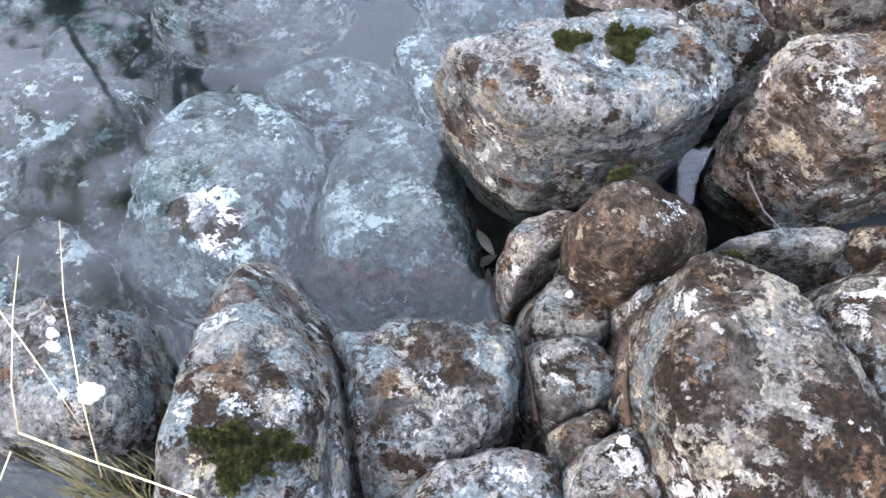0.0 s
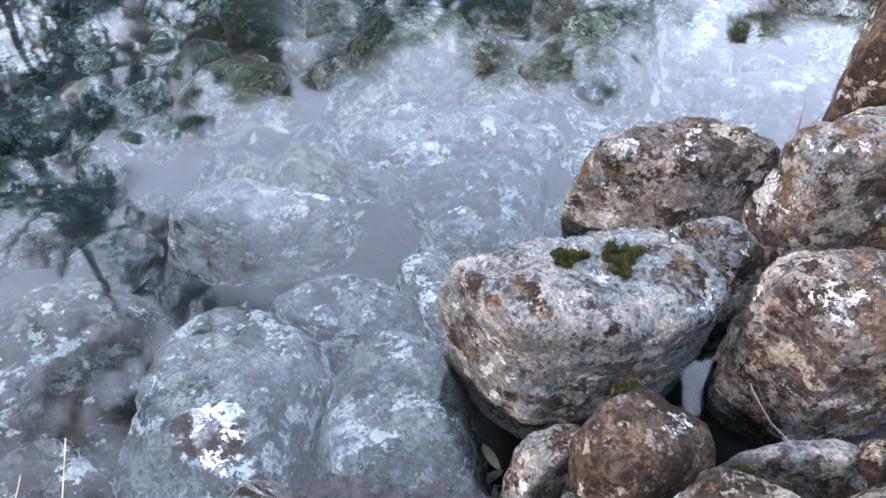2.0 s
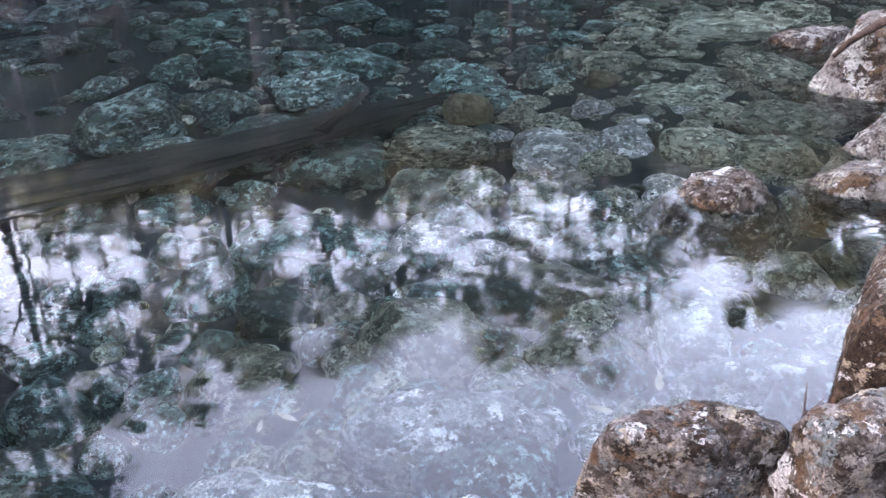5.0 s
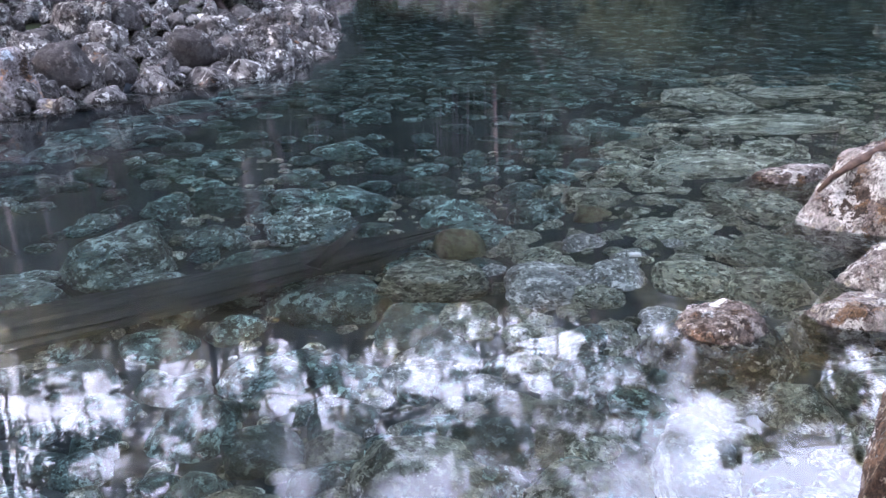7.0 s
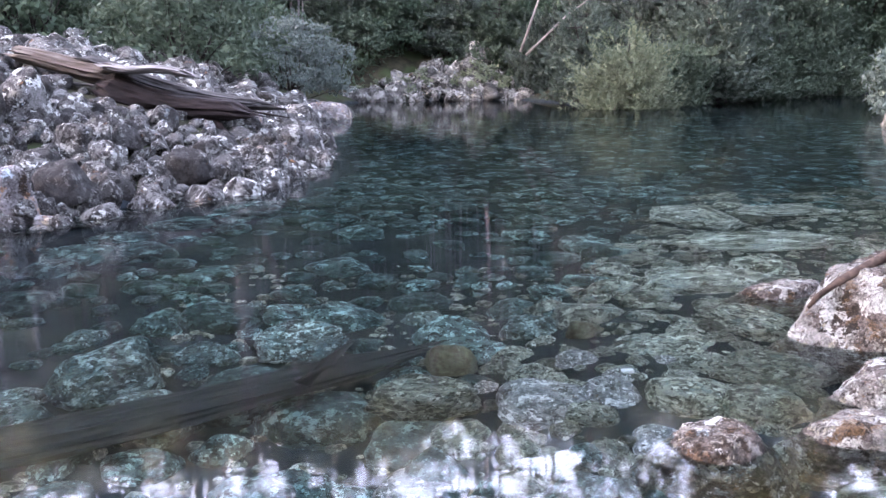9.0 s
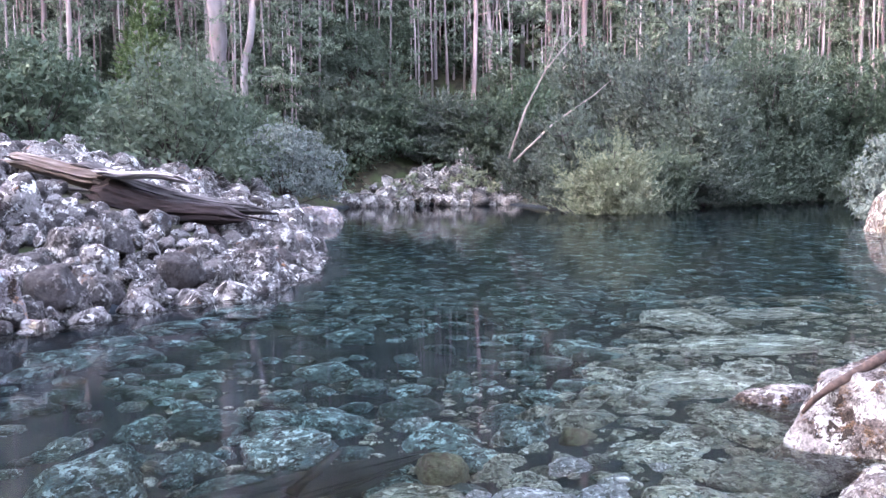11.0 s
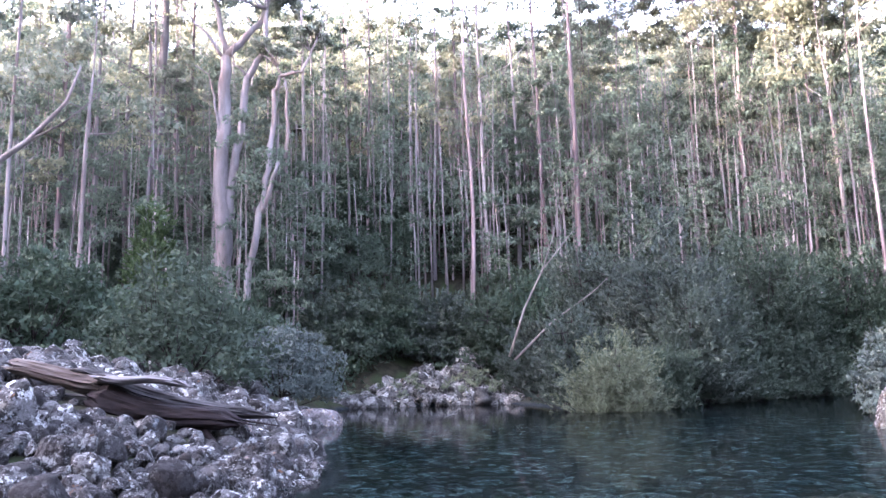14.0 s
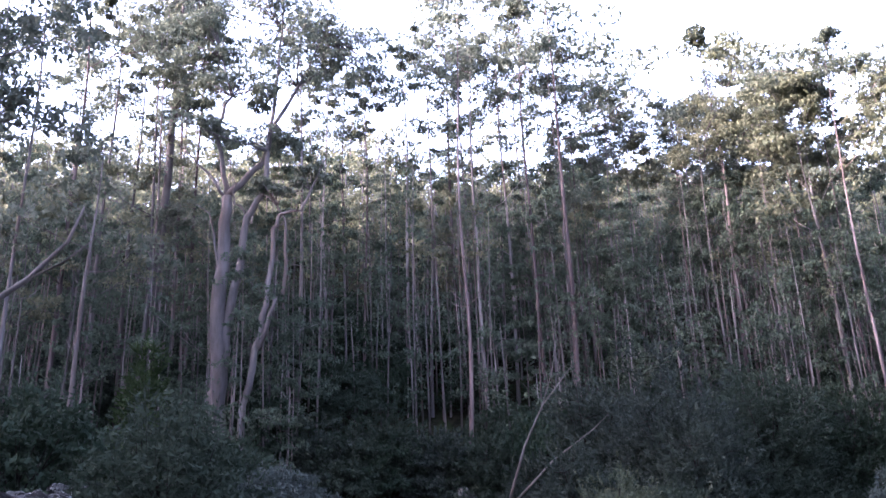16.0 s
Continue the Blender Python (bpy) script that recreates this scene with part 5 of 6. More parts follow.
stand(gum_tree("slender gum tree with peeling pale bark at the shore", 36, 0.18, 12, BARK_RED, LEAF_GUM, 0.66, 9, 3, 90, 0.3, (0.02, 0), fork=0.0, dead=6, sprouts=4), 4.0, 56.5)
stand(gum_tree("tall gum with red-brown stringy bark", 36, 0.26, 13, BARK_RED, LEAF_GUM, 0.68, 9, 3, 80, 0.40), 12.2, 59.0)
stand(gum_tree("thin white-stemmed gum tree", 22, 0.20, 15, BARK_PALE, LEAF_GUM, 0.62, 7, 3, 60, 0.36, (0.03, 0), dead=4), -19.2, 48.5)
stand(gum_tree("tall red-barked gum on the slope", 32, 0.2, 17, BARK_RED, LEAF_SUNLIT, 0.6, 10, 4, 80, 0.42), 25.5, 61.0)
stand(gum_tree("pale gum tree with a broad flat crown", 29, 0.2, 18, BARK_PALE, LEAF_SUNLIT, 0.55, 11, 4, 80, 0.42), 30.5, 56.0)

stand(gum_tree("big gum tree leaning over the stone bank", 36, 0.36, 19, BARK_GREY, LEAF_GUM, 0.5, 11, 4, 130, 0.26, (0.06, -0.03), reach=0.17, dead=2), -21.5, 17.0)
stand(gum_tree("tall gum tree behind the stone bank", 25, 0.36, 20, BARK_GREY, LEAF_GUM, 0.55, 11, 5, 120, 0.30, (0.04, -0.02), reach=0.15, dead=2), -18.5, 30.0)
stand(gum_tree("tall thick-crowned gum tree beside the stone bank", 32, 0.36, 21, BARK_GREY, LEAF_GUM, 0.5, 12, 3, 95, 0.30, (0.02, 0), reach=0.13, dead=2), -14.4, 21.2)
TALL = [
    gum_tree("tall grey-stemmed gum tree with a sparse high crown", 33, 0.20, 31, BARK_GREY, LEAF_GUM, 0.72, 8, 3, 105, 0.27, reach=0.075, dead=3, sprouts=6),
    gum_tree("tall pale-stemmed gum tree with a sparse high crown", 33, 0.15, 32, BARK_PALE, LEAF_GUM, 0.76, 7, 3, 105, 0.27, (0.02, 0), reach=0.07, dead=3, sprouts=7),
    gum_tree("tall red-stemmed gum tree with a tufted high crown", 33, 0.17, 33, BARK_RED, LEAF_GUM, 0.72, 8, 3, 110, 0.27, reach=0.08, dead=3, sprouts=6),
    gum_tree("tall grey gum tree with a domed yellow-green crown", 33, 0.15, 36, BARK_GREY, LEAF_SUNLIT, 0.80, 9, 4, 125, 0.28, (-0.02, 0), reach=0.12, sprouts=2),
    gum_tree("tall gum tree with an umbrella of flat tufts", 33, 0.16, 40, BARK_RED, LEAF_GUM, 0.80, 9, 4, 125, 0.28, (0.01, 0), reach=0.12, sprouts=2),
]
SHORT = [
    gum_tree("slim grey gum tree with a ragged crown", 19, 0.12, 34, BARK_GREY, LEAF_SHADED, 0.42, 11, 3, 60, 0.22, (-0.02, 0), reach=0.09),
    gum_tree("slim pale gum tree with a yellow-green crown", 20, 0.11, 35, BARK_PALE, LEAF_SUNLIT, 0.5, 9, 3, 60, 0.22, reach=0.09),
    gum_tree("young gum sapling with leaves along its stem", 12, 0.07, 37, BARK_GREY, LEAF_SHADED, 0.25, 12, 3, 70, 0.22, reach=0.12),
    gum_tree("thin bare-stemmed pale gum tree", 19, 0.09, 38, BARK_PALE, LEAF_SHADED, 0.62, 7, 3, 60, 0.22, reach=0.09),
    gum_tree("thin red-stemmed gum tree", 18, 0.11, 39, BARK_RED, LEAF_SHADED, 0.55, 8, 3, 60, 0.22, reach=0.09),
]


def plant(kinds, n, seed, y0, y1, bend, weights, sizes, gap):
    """Trees of a few kinds spread over the slope."""
    rng = np.random.default_rng(seed)
    spots, used = [], set()
    while len(spots) < n:
        y = y0 + (y1 - y0) * rng.random() ** bend
        x = rng.uniform(-0.64, 0.68) * y
        if shore_distance(np.array([x]), np.array([y]))[0] > -1.5 or any(math.hypot(x - a, y - b) < gap for a, b in spots):
            continue
        if (4 < x < 25 and y < 56) or (-7 < x < 5 and y < 59) or (x < 0.05 * y and y > 76):
            continue
        spots.append((x, y))
        k = int(rng.choice(len(kinds), p=weights))
        s = sizes[0] + (sizes[1] - sizes[0]) * rng.random()
        m = pose(x, y, ground_z(x, y) - 0.3, rng.normal() * 1.3, rng.normal() * 1.5, rng.random() * 360) @ Matrix.Diagonal((s, s, s, 1))
        if k in used:
            copy_thing(kinds[k], m)
        else:
            used.add(k)
            kinds[k].matrix_basis = m


TALL_USED = set()


def tall_tree(az, far, elev, k, spin):
    """A tall tree in a direction from the first eye, whose top stands at an elevation."""
    x, y = far * math.sin(radians(az)), far * math.cos(radians(az))
    z = ground_z(x, y)
    s = (far * math.tan(radians(elev)) + 1.6 - z) / 34.5
    m = pose(x, y, z - 0.3, 0, 0, spin) @ Matrix.Diagonal((s, s, s, 1))
    if k in TALL_USED:
        copy_thing(TALL[k], m)
    else:
        TALL_USED.add(k)
        TALL[k].matrix_basis = m


# the skyline: direction, distance, elevation of the top
for az, far, elev, k in ((-37, 44, 37.4, 0), (-33.5, 46, 38.4, 1), (-30.5, 50, 37.4, 2), (-28.0, 46, 36.9, 0), (-25.5, 52, 36.4, 1), (-23.0, 58, 35.9, 2), (-20.5, 64, 35.9, 0), (-17.8, 60, 34.4, 1), (-14.8, 66, 34.4, 2), (-7.5, 64, 35.4, 0), (-5.2, 68, 33.4, 1),
                         (-2.8, 66, 29.4, 2), (0.2, 68, 33.9, 0), (1.8, 64, 33.4, 1), (3.6, 68, 34.4, 2), (5.6, 62, 34.4, 0), (7.6, 66, 34.9, 1), (9.6, 62, 33.9, 2), (11.4, 66, 33.9, 0), (13.0, 68, 30.4, 4), (14.8, 70, 29.0, 3),
                         (16.4, 72, 27.5, 4), (18.2, 70, 27.5, 3), (19.8, 66, 28.5, 4), (21.6, 64, 29.0, 3), (23.2, 68, 29.5, 4), (25.0, 62, 30.0, 3), (26.8, 66, 29.5, 4), (28.6, 60, 30.5, 3), (30.6, 58, 31.0, 4), (33, 58, 31.0, 3)):
    tall_tree(az, far, elev, k, az * 37 % 360)
rng = np.random.default_rng(20)
for i in range(46):
    az = rng.uniform(-33, 36)
    tall_tree(az, rng.uniform(60, 92), rng.uniform(20, 24) if az < 4 else rng.uniform(20, 25), int(rng.integers(5)), rng.random() * 360)
for i in range(9):
    tall_tree(rng.uniform(8, 31), rng.uniform(64, 80), rng.uniform(23, 26.5), int(rng.integers(2, 5)), rng.random() * 360)
for i in range(9):
    az = rng.uniform(-36, 12)
    tall_tree(az, rng.uniform(60, 78), rng.uniform(28, 35) - (4 if abs(az + 2) < 1.6 else 0), int(rng.integers(3)), rng.random() * 360)
plant(SHORT, 170, 22, 50.5, 90, 1.0, [0.26, 0.16, 0.2, 0.2, 0.18], (0.75, 1.15), 1.2)
rng = np.random.default_rng(23)

# the woods beyond, past counting
wood, crown_geo = Geo(), Geo()
for i in range(520):
    y = rng.uniform(88, 135)
    x = rng.uniform(-0.64, 0.68) * y
    z = ground_z(x, y)
    h = rng.uniform(7, 13) if x < 0 else rng.uniform(4, 9)
    tube(wood, [(x, y, z - 1), (x + rng.normal() * 0.4, y, z + h * 0.5), (x + rng.normal() * 0.6, y, z + h)], [0.24, 0.17, 0.05], 5)
    for c in range(9):
        w = 1.1 + 1.3 * rng.random()
        leaves(crown_geo, rng, (x + rng.normal() * 1.9, y + rng.normal() * 1.9, z + h * (0.05 + 0.97 * rng.random())), (w, w, w * 0.6), 30, 0.6)
woods = tagged(new("far_woods"), "distant yellow-green gum forest on the hilltop", "forest", kind="stuff")
part("trunks", wood, BARK_GREY, woods)
part("crowns", crown_geo, LEAF_SUNLIT, woods, smooth=False)


# ---------------------------------------------------------------- shrubs
def shrub(label, w, h, seed, leaf, count=2600, size=0.16, lobes=16, sprigs=0, droop=0.0, stem=BARK_DARK):
    """A dense ragged bush of several stems: lobes of leaves on branches, with upright sprigs."""
    rng = np.random.default_rng(seed)
    ob = tagged(new("shrub"), label, "shrub", "shrubs of the shore")
    wood, green = Geo(), Geo()
    lobes = lobes * 3
    per = count // (lobes + sprigs // 3 + 1)
    for k in range(lobes):
        a = 6.283 * (k * 0.618 % 1)
        e = math.asin(min(1, (k + 0.5) / lobes * 1.02))
        r = 0.55 + 0.5 * rng.random()
        c = np.array((math.cos(a) * math.cos(e) * w * 0.5 * r, math.sin(a) * math.cos(e) * w * 0.5 * r, h * (0.05 + 0.85 * math.sin(e) * r)))
        if k % 3 == 0:
            tube(wood, [(rng.normal() * 0.12, rng.normal() * 0.12, -0.3), c * (0.5, 0.5, 0.45) + rng.normal(size=3) * 0.05 * w, c], [0.03 + 0.006 * h, 0.016 + 0.004 * h, 0.006], 5)
        s = 0.065 + 0.075 * rng.random()
        leaves(green, rng, c, (w * s, w * s, h * s * 0.8), per, size, droop, 0.24)
    for k in range(sprigs):
        a, r = rng.random() * 6.283, math.sqrt(rng.random()) * 0.48
        x, y = math.cos(a) * r * w, math.sin(a) * r * w
        z0 = h * (0.15 + 0.7 * math.sqrt(max(0.0, 1 - (r / 0.5) ** 2)))
        L = h * (0.14 + 0.16 * rng.random())
        tube(wood, [(x * 0.8, y * 0.8, z0 - L), (x, y, z0 + L)], [0.012, 0.004], 4)
        n = max(12, per // 3)
        leaves(green, rng, (x, y, z0), (0.05 * w, 0.05 * w, L), n, size, -1.0, 0.2)
    part("branchwork", wood, stem, ob)
    part("foliage", green, leaf, ob, smooth=False)
    return ob


def feathery_shrub(label, w, h, seed, leaf, stems=6, tiers=8, per=18, size=0.15, shoot=0.5, cone=0.7, stem=BARK_DARK):
    """A tall bush of upright stems: tiers of spreading branches that carry upturned leafy shoots, with gaps between."""
    rng = np.random.default_rng(seed)
    ob = tagged(new("shrub"), label, "shrub", "shrubs of the shore")
    wood, green = Geo(), Geo()
    for k in range(stems):
        a = 6.283 * (k * 0.618 + 0.2 * rng.random())
        lean = w * (0.30 if k else 0.05) * math.sqrt(rng.random())
        top = np.array((math.cos(a) * lean, math.sin(a) * lean, h * (1.0 if k == 0 else 0.55 + 0.4 * rng.random())))
        foot = np.array((rng.normal() * 0.06 * w, rng.normal() * 0.06 * w, -0.3))
        tube(wood, [foot, foot * 0.4 + top * 0.6 + rng.normal(size=3) * 0.1, top], [0.03 + 0.008 * h, 0.02 + 0.004 * h, 0.01], 5)
        for j in range(tiers):
            t = 0.04 + 0.94 * (j + 0.6 * rng.random()) / tiers
            p = foot + (top - foot) * t
            for b in range(4):
                az = 2.4 * (4 * j + b) + rng.random()
                L = w * (0.18 + 0.20 * rng.random()) * (1 - cone * t) + 0.05 * w
                d = np.array((math.cos(az), math.sin(az), 0.0))
                e = p + d * L + np.array((0, 0, L * (0.10 + 0.3 * rng.random())))
                m = (p + e) / 2 - np.array((0, 0, 0.08 * L))
                tube(wood, [p, m, e], [0.02, 0.013, 0.005], 3)
                for u in np.linspace(0.5, 1.0, 4 + int(L / 0.5)):
                    q = (m + (e - m) * (2 * u - 1) if u > 0.5 else p + (m - p) * 2 * u) + rng.normal(size=3) * (0.10 * L, 0.10 * L, 0.04)
                    up = d * (0.35 + 0.3 * u) + np.array((0, 0, 0.7)) + rng.normal(size=3) * 0.3
                    sprig(green, rng, q, up / np.linalg.norm(up), shoot * (0.6 + 0.9 * rng.random()), int(per * 0.6), size * 1.4)
        sprig(green, rng, top - (0, 0, 0.2), (0, 0, 1), shoot * 1.8, per * 2, size * 1.3)
        # large inner leaves, added to block light and darken the middle
        leaves(green, rng, foot * 0.5 + top * 0.45, (0.15 * w, 0.15 * w, 0.34 * h), 260, 0.32, 0.0, 0.5)
    part("branchwork", wood, stem, ob)
    part("foliage", green, leaf, ob, smooth=False)
    return ob


stand(shrub("blue-grey rounded shrub at the end of the stone bank", 6.2, 3.7, 61, LEAF_BLUE, 9000, 0.20, 26, 20), -6.0, 39.0, 0.1)
stand(feathery_shrub("light green willow-like bush standing in the water", 4.9, 3.7, 62, LEAF_LIME, 9, 6, 24, 0.12, 0.75, 0.6), 8.6, 35.4, 0.2)
stand(feathery_shrub("sage-green bush beside the water", 4.6, 4.4, 63, LEAF_SAGE, 6, 6, 20, 0.15, 0.5), 7.6, 39.8, 0.2)
stand(feathery_shrub("tall silvery sage shrub overhanging the water", 9.5, 10.0, 64, LEAF_SAGE, 8, 7, 26, 0.17, 1.0), 13.4, 43.0, 0.2)
stand(feathery_shrub("tall dark green shrub overhanging the water", 10.0, 9.6, 65, LEAF_MID, 8, 7, 26, 0.17, 0.9, 0.5), 20.0, 46.5, 0.2)
stand(feathery_shrub("dark feathery shrub at the water's edge", 6.5, 5.8, 66, LEAF_SAGE, 6, 6, 26, 0.16, 0.9), 13.6, 39.6, 0.2)
stand(feathery_shrub("tall sage shrub behind the water's edge", 7.0, 8.6, 67, LEAF_SAGE, 6, 7, 26, 0.17, 0.9), 10.4, 47.0, 0.2)
stand(feathery_shrub("dark green shrub hanging low over the water", 6.0, 4.6, 75, LEAF_MID, 6, 6, 20, 0.16, 0.5), 17.6, 43.2, 0.2)
stand(shrub("grey-blue leafy shrub above the rosy boulder", 4.0, 3.4, 68, LEAF_BLUE, 8000, 0.20, 22, 24), 16.6, 27.0, 0.2)
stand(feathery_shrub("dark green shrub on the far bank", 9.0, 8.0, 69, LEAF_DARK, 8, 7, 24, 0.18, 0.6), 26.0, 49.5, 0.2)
stand(feathery_shrub("bright green young tree among the shrubs", 4.0, 9.0, 70, LEAF_BRIGHT, 4, 10, 20, 0.2, 0.6), -14.4, 46.0, 0.2)
for x, y, w, h, n in ((11.2, 37.4, 3.6, 2.6, 91), (16.0, 41.4, 4.2, 2.6, 92), (19.6, 44.6, 4.4, 2.8, 93), (22.8, 46.6, 4.0, 2.6, 94)):
    stand(feathery_shrub("low dark green shrub trailing into the water", w, h, n, LEAF_MID, 6, 4, 22, 0.16, 0.6, 0.3), x, y, 0.1)
def grow_sapling(poles, tufts, rng, x, y, z, h):
    """A thin gum pole with small leaf tufts over its upper part."""
    lean = rng.normal(size=2) * 0.03 * h
    tube(poles, [(x, y, z - 0.5), (x + lean[0] * 0.5 + rng.normal() * 0.15, y + lean[1] * 0.5, z + h * 0.5), (x + lean[0], y + lean[1], z + h)], [0.085, 0.06, 0.015], 5)
    for c in range(9):
        w = 0.4 + 0.6 * rng.random()
        tuft(tufts, rng, (x + lean[0] + rng.normal() * 0.6, y + lean[1] + rng.normal() * 0.6, z + h * (0.25 + 0.77 * rng.random())), w, 30, 0.24, 0.6)


rng = np.random.default_rng(44)
SAPLINGS = []
for k in range(8):
    ob = tagged(new("sapling"), ("thin grey gum sapling with small leaf tufts", "thin pale gum sapling with small leaf tufts", "thin reddish gum sapling with small leaf tufts")[k % 3], "sapling", "saplings of the slope")
    poles, tufts = Geo(), Geo()
    grow_sapling(poles, tufts, rng, 0, 0, 0, 13.0)
    part("trunk", poles, (BARK_GREY, BARK_PALE, BARK_RED)[k % 3], ob)
    part("crown", tufts, LEAF_SHADED, ob, smooth=False)
    SAPLINGS.append(ob)
places = []
for i in range(760):
    y = 51 + 38 * rng.random()
    x = rng.uniform(-0.64, 0.68) * y
    if shore_distance(np.array([x]), np.array([y]))[0] > -1.5 or (4 < x < 24 and y < 56) or (-7 < x < 5 and y < 59) or (x < 0.05 * y and y > 76):
        continue
    places.append((x, y, ground_z(x, y), rng.uniform(8, 17)))
places.sort(key=lambda p: p[1])
for i, (x, y, z, h) in enumerate(places[:280]):
    m = pose(x, y, z, 0, 0, rng.random() * 360) @ Matrix.Diagonal((1, 1, h / 13.0, 1))
    if i < 8:
        SAPLINGS[i].matrix_basis = m
    else:
        copy_thing(SAPLINGS[int(rng.integers(8))], m)
poles, tufts = Geo(), Geo()
for x, y, z, h in places[280:]:
    grow_sapling(poles, tufts, rng, x, y, z, h)
young = tagged(new("sapling_thicket"), "thicket of thin grey gum saplings higher on the slope", "saplings", kind="stuff")
part("poles", poles, BARK_GREY, young)
part("leaf_tufts", tufts, LEAF_SHADED, young, smooth=False)
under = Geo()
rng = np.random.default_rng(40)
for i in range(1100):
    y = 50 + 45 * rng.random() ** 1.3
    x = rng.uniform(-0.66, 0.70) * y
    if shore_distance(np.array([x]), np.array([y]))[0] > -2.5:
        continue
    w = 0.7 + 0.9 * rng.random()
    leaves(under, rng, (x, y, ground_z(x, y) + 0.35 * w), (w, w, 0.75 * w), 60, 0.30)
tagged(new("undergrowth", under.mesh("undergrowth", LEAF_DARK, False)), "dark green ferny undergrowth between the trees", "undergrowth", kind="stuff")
for x, y, w, h, n in ((-5.5, 54.5, 6.0, 4.6, 81), (-1.8, 55.5, 6.5, 5.0, 82), (1.8, 54.8, 5.5, 4.2, 83), (5.0, 53.6, 6.0, 5.0, 84), (7.6, 50.0, 5.0, 4.4, 85)):
    stand(feathery_shrub("dark green shrub behind the rocks of the far shore", w, h, n, LEAF_SAGE if n % 2 else LEAF_MID, 6, 6, 20, 0.18, 0.5, 0.4), x, y, 0.2)
SHRUBS = [
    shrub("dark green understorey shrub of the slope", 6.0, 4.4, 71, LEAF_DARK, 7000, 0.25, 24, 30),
    shrub("mid-green understorey shrub of the slope", 5.2, 4.2, 72, LEAF_MID, 7000, 0.24, 22, 30),
    feathery_shrub("grey-green understorey shrub of the slope", 5.5, 4.0, 73, LEAF_SAGE, 4, 4, 14, 0.22, 0.6, 0.5),
    shrub("dense dark shrub at the forest edge", 7.0, 5.4, 74, LEAF_MID, 8000, 0.26, 28, 30),
]
rng = np.random.default_rng(33)
spots = []
while len(spots) < 85:
    y = rng.uniform(30, 76)
    x = rng.uniform(-0.66, 0.7) * y
    s = shore_distance(np.array([x]), np.array([y]))[0]
    if s > -2.2 or (y < 44 and x > -8.5 and x < 6) or (abs(x - 1) < 3 and y < 54.5) or any(math.hypot(x - a, y - b) < 2.6 for a, b in spots):
        continue
    spots.append((x, y))
for i, (x, y) in enumerate(spots):
    k = int(rng.choice(4, p=[0.32, 0.26, 0.14, 0.28]))
    s = 0.7 + 0.5 * rng.random()
    m = pose(x, y, ground_z(x, y) - 0.2, 0, 0, rng.random() * 360) @ Matrix.Diagonal((s, s, s, 1))
    if SHRUBS[k].get("used"):
        copy_thing(SHRUBS[k], m)
    else:
        SHRUBS[k]["used"] = 1
        SHRUBS[k].matrix_basis = m


# ---------------------------------------------------------------- small things of the near shore
NEAR_ROCKS = []


def drop_on(x, y, z, up=0.0):
    """Height of the near boulders under a point, found from their own vertices."""
    if not NEAR_ROCKS:
        for ob in scene.objects:
            if ob.name.startswith("boulder") and ob.location.y < 2.2:
                v = np.empty(len(ob.data.vertices) * 3)
                ob.data.vertices.foreach_get("co", v)
                NEAR_ROCKS.append(v.reshape(-1, 3) + np.array(ob.location))
    best = -9.0
    for v in NEAR_ROCKS:
        if abs(v[0, 0] - x) > 0.7 or abs(v[0, 1] - y) > 0.7:
            continue
        d = (v[:, 0] - x) ** 2 + (v[:, 1] - y) ** 2
        near = d < 0.012 ** 2
        if near.any():
            best = max(best, float(v[near, 2].max()))
    return (best if best > -5 else z) + up


def moss_patch(x, y, w, d, seed, turn=0.0):
    """A ragged mat of tiny moss shoots hugging its boulder."""
    rng = np.random.default_rng(seed)
    g = Geo()
    ca, sa = math.cos(radians(turn)), math.sin(radians(turn))
    ph = rng.random(3) * 6.28
    n = 0
    while n < 420:
        a, r = rng.random() * 6.283, math.sqrt(rng.random())
        if r > 0.62 + 0.22 * math.sin(3 * a + ph[0]) + 0.16 * math.sin(7 * a + ph[1]):
            continue
        n += 1
        u, v = math.cos(a) * r * w, math.sin(a) * r * d
        px, py = x + u * ca - v * sa, y + u * sa + v * ca
        leaves(g, rng, (px, py, drop_on(px, py, 0.3) + 0.002), (0.004, 0.004, 0.003), 9, 0.008, -0.7, 0.35)
    return tagged(new("moss", g.mesh("moss", MOSS)), "dark olive green moss mat on a lichened boulder", "moss", kind="stuff")


moss_patch(0.345, 1.06, 0.062, 0.045, 1, 60)
moss_patch(0.235, 1.045, 0.045, 0.026, 2, 20)
moss_patch(-0.27, 0.27, 0.10, 0.06, 3)
moss_patch(0.45, 0.575, 0.03, 0.012, 4, -20)
moss_patch(0.31, 0.775, 0.03, 0.010, 5, 35)


def lichen_spot(x, y, size, seed, z=0.3, label="small round crust of chalk-white lichen on a boulder"):
    """A thin lobed crust."""
    rng = np.random.default_rng(seed)
    g = Geo()
    v, f = ball(4)
    lobes = 1 + 0.10 * np.sin(np.arctan2(v[:, 1], v[:, 0]) * 3 + seed) + 0.07 * np.sin(np.arctan2(v[:, 1], v[:, 0]) * 9 + seed * 2)
    out = np.empty_like(v)
    zc = drop_on(x, y, z)
    out[:, 0], out[:, 1] = x + v[:, 0] * lobes * size * 0.6, y + v[:, 1] * lobes * size * 0.5
    out[:, 2] = zc + v[:, 2] * 0.012 + 0.002 * rng.normal(size=len(v))
    g.add(out, f)
    return tagged(new("lichen", g.mesh("lichen", LICHEN)), label, "lichen")


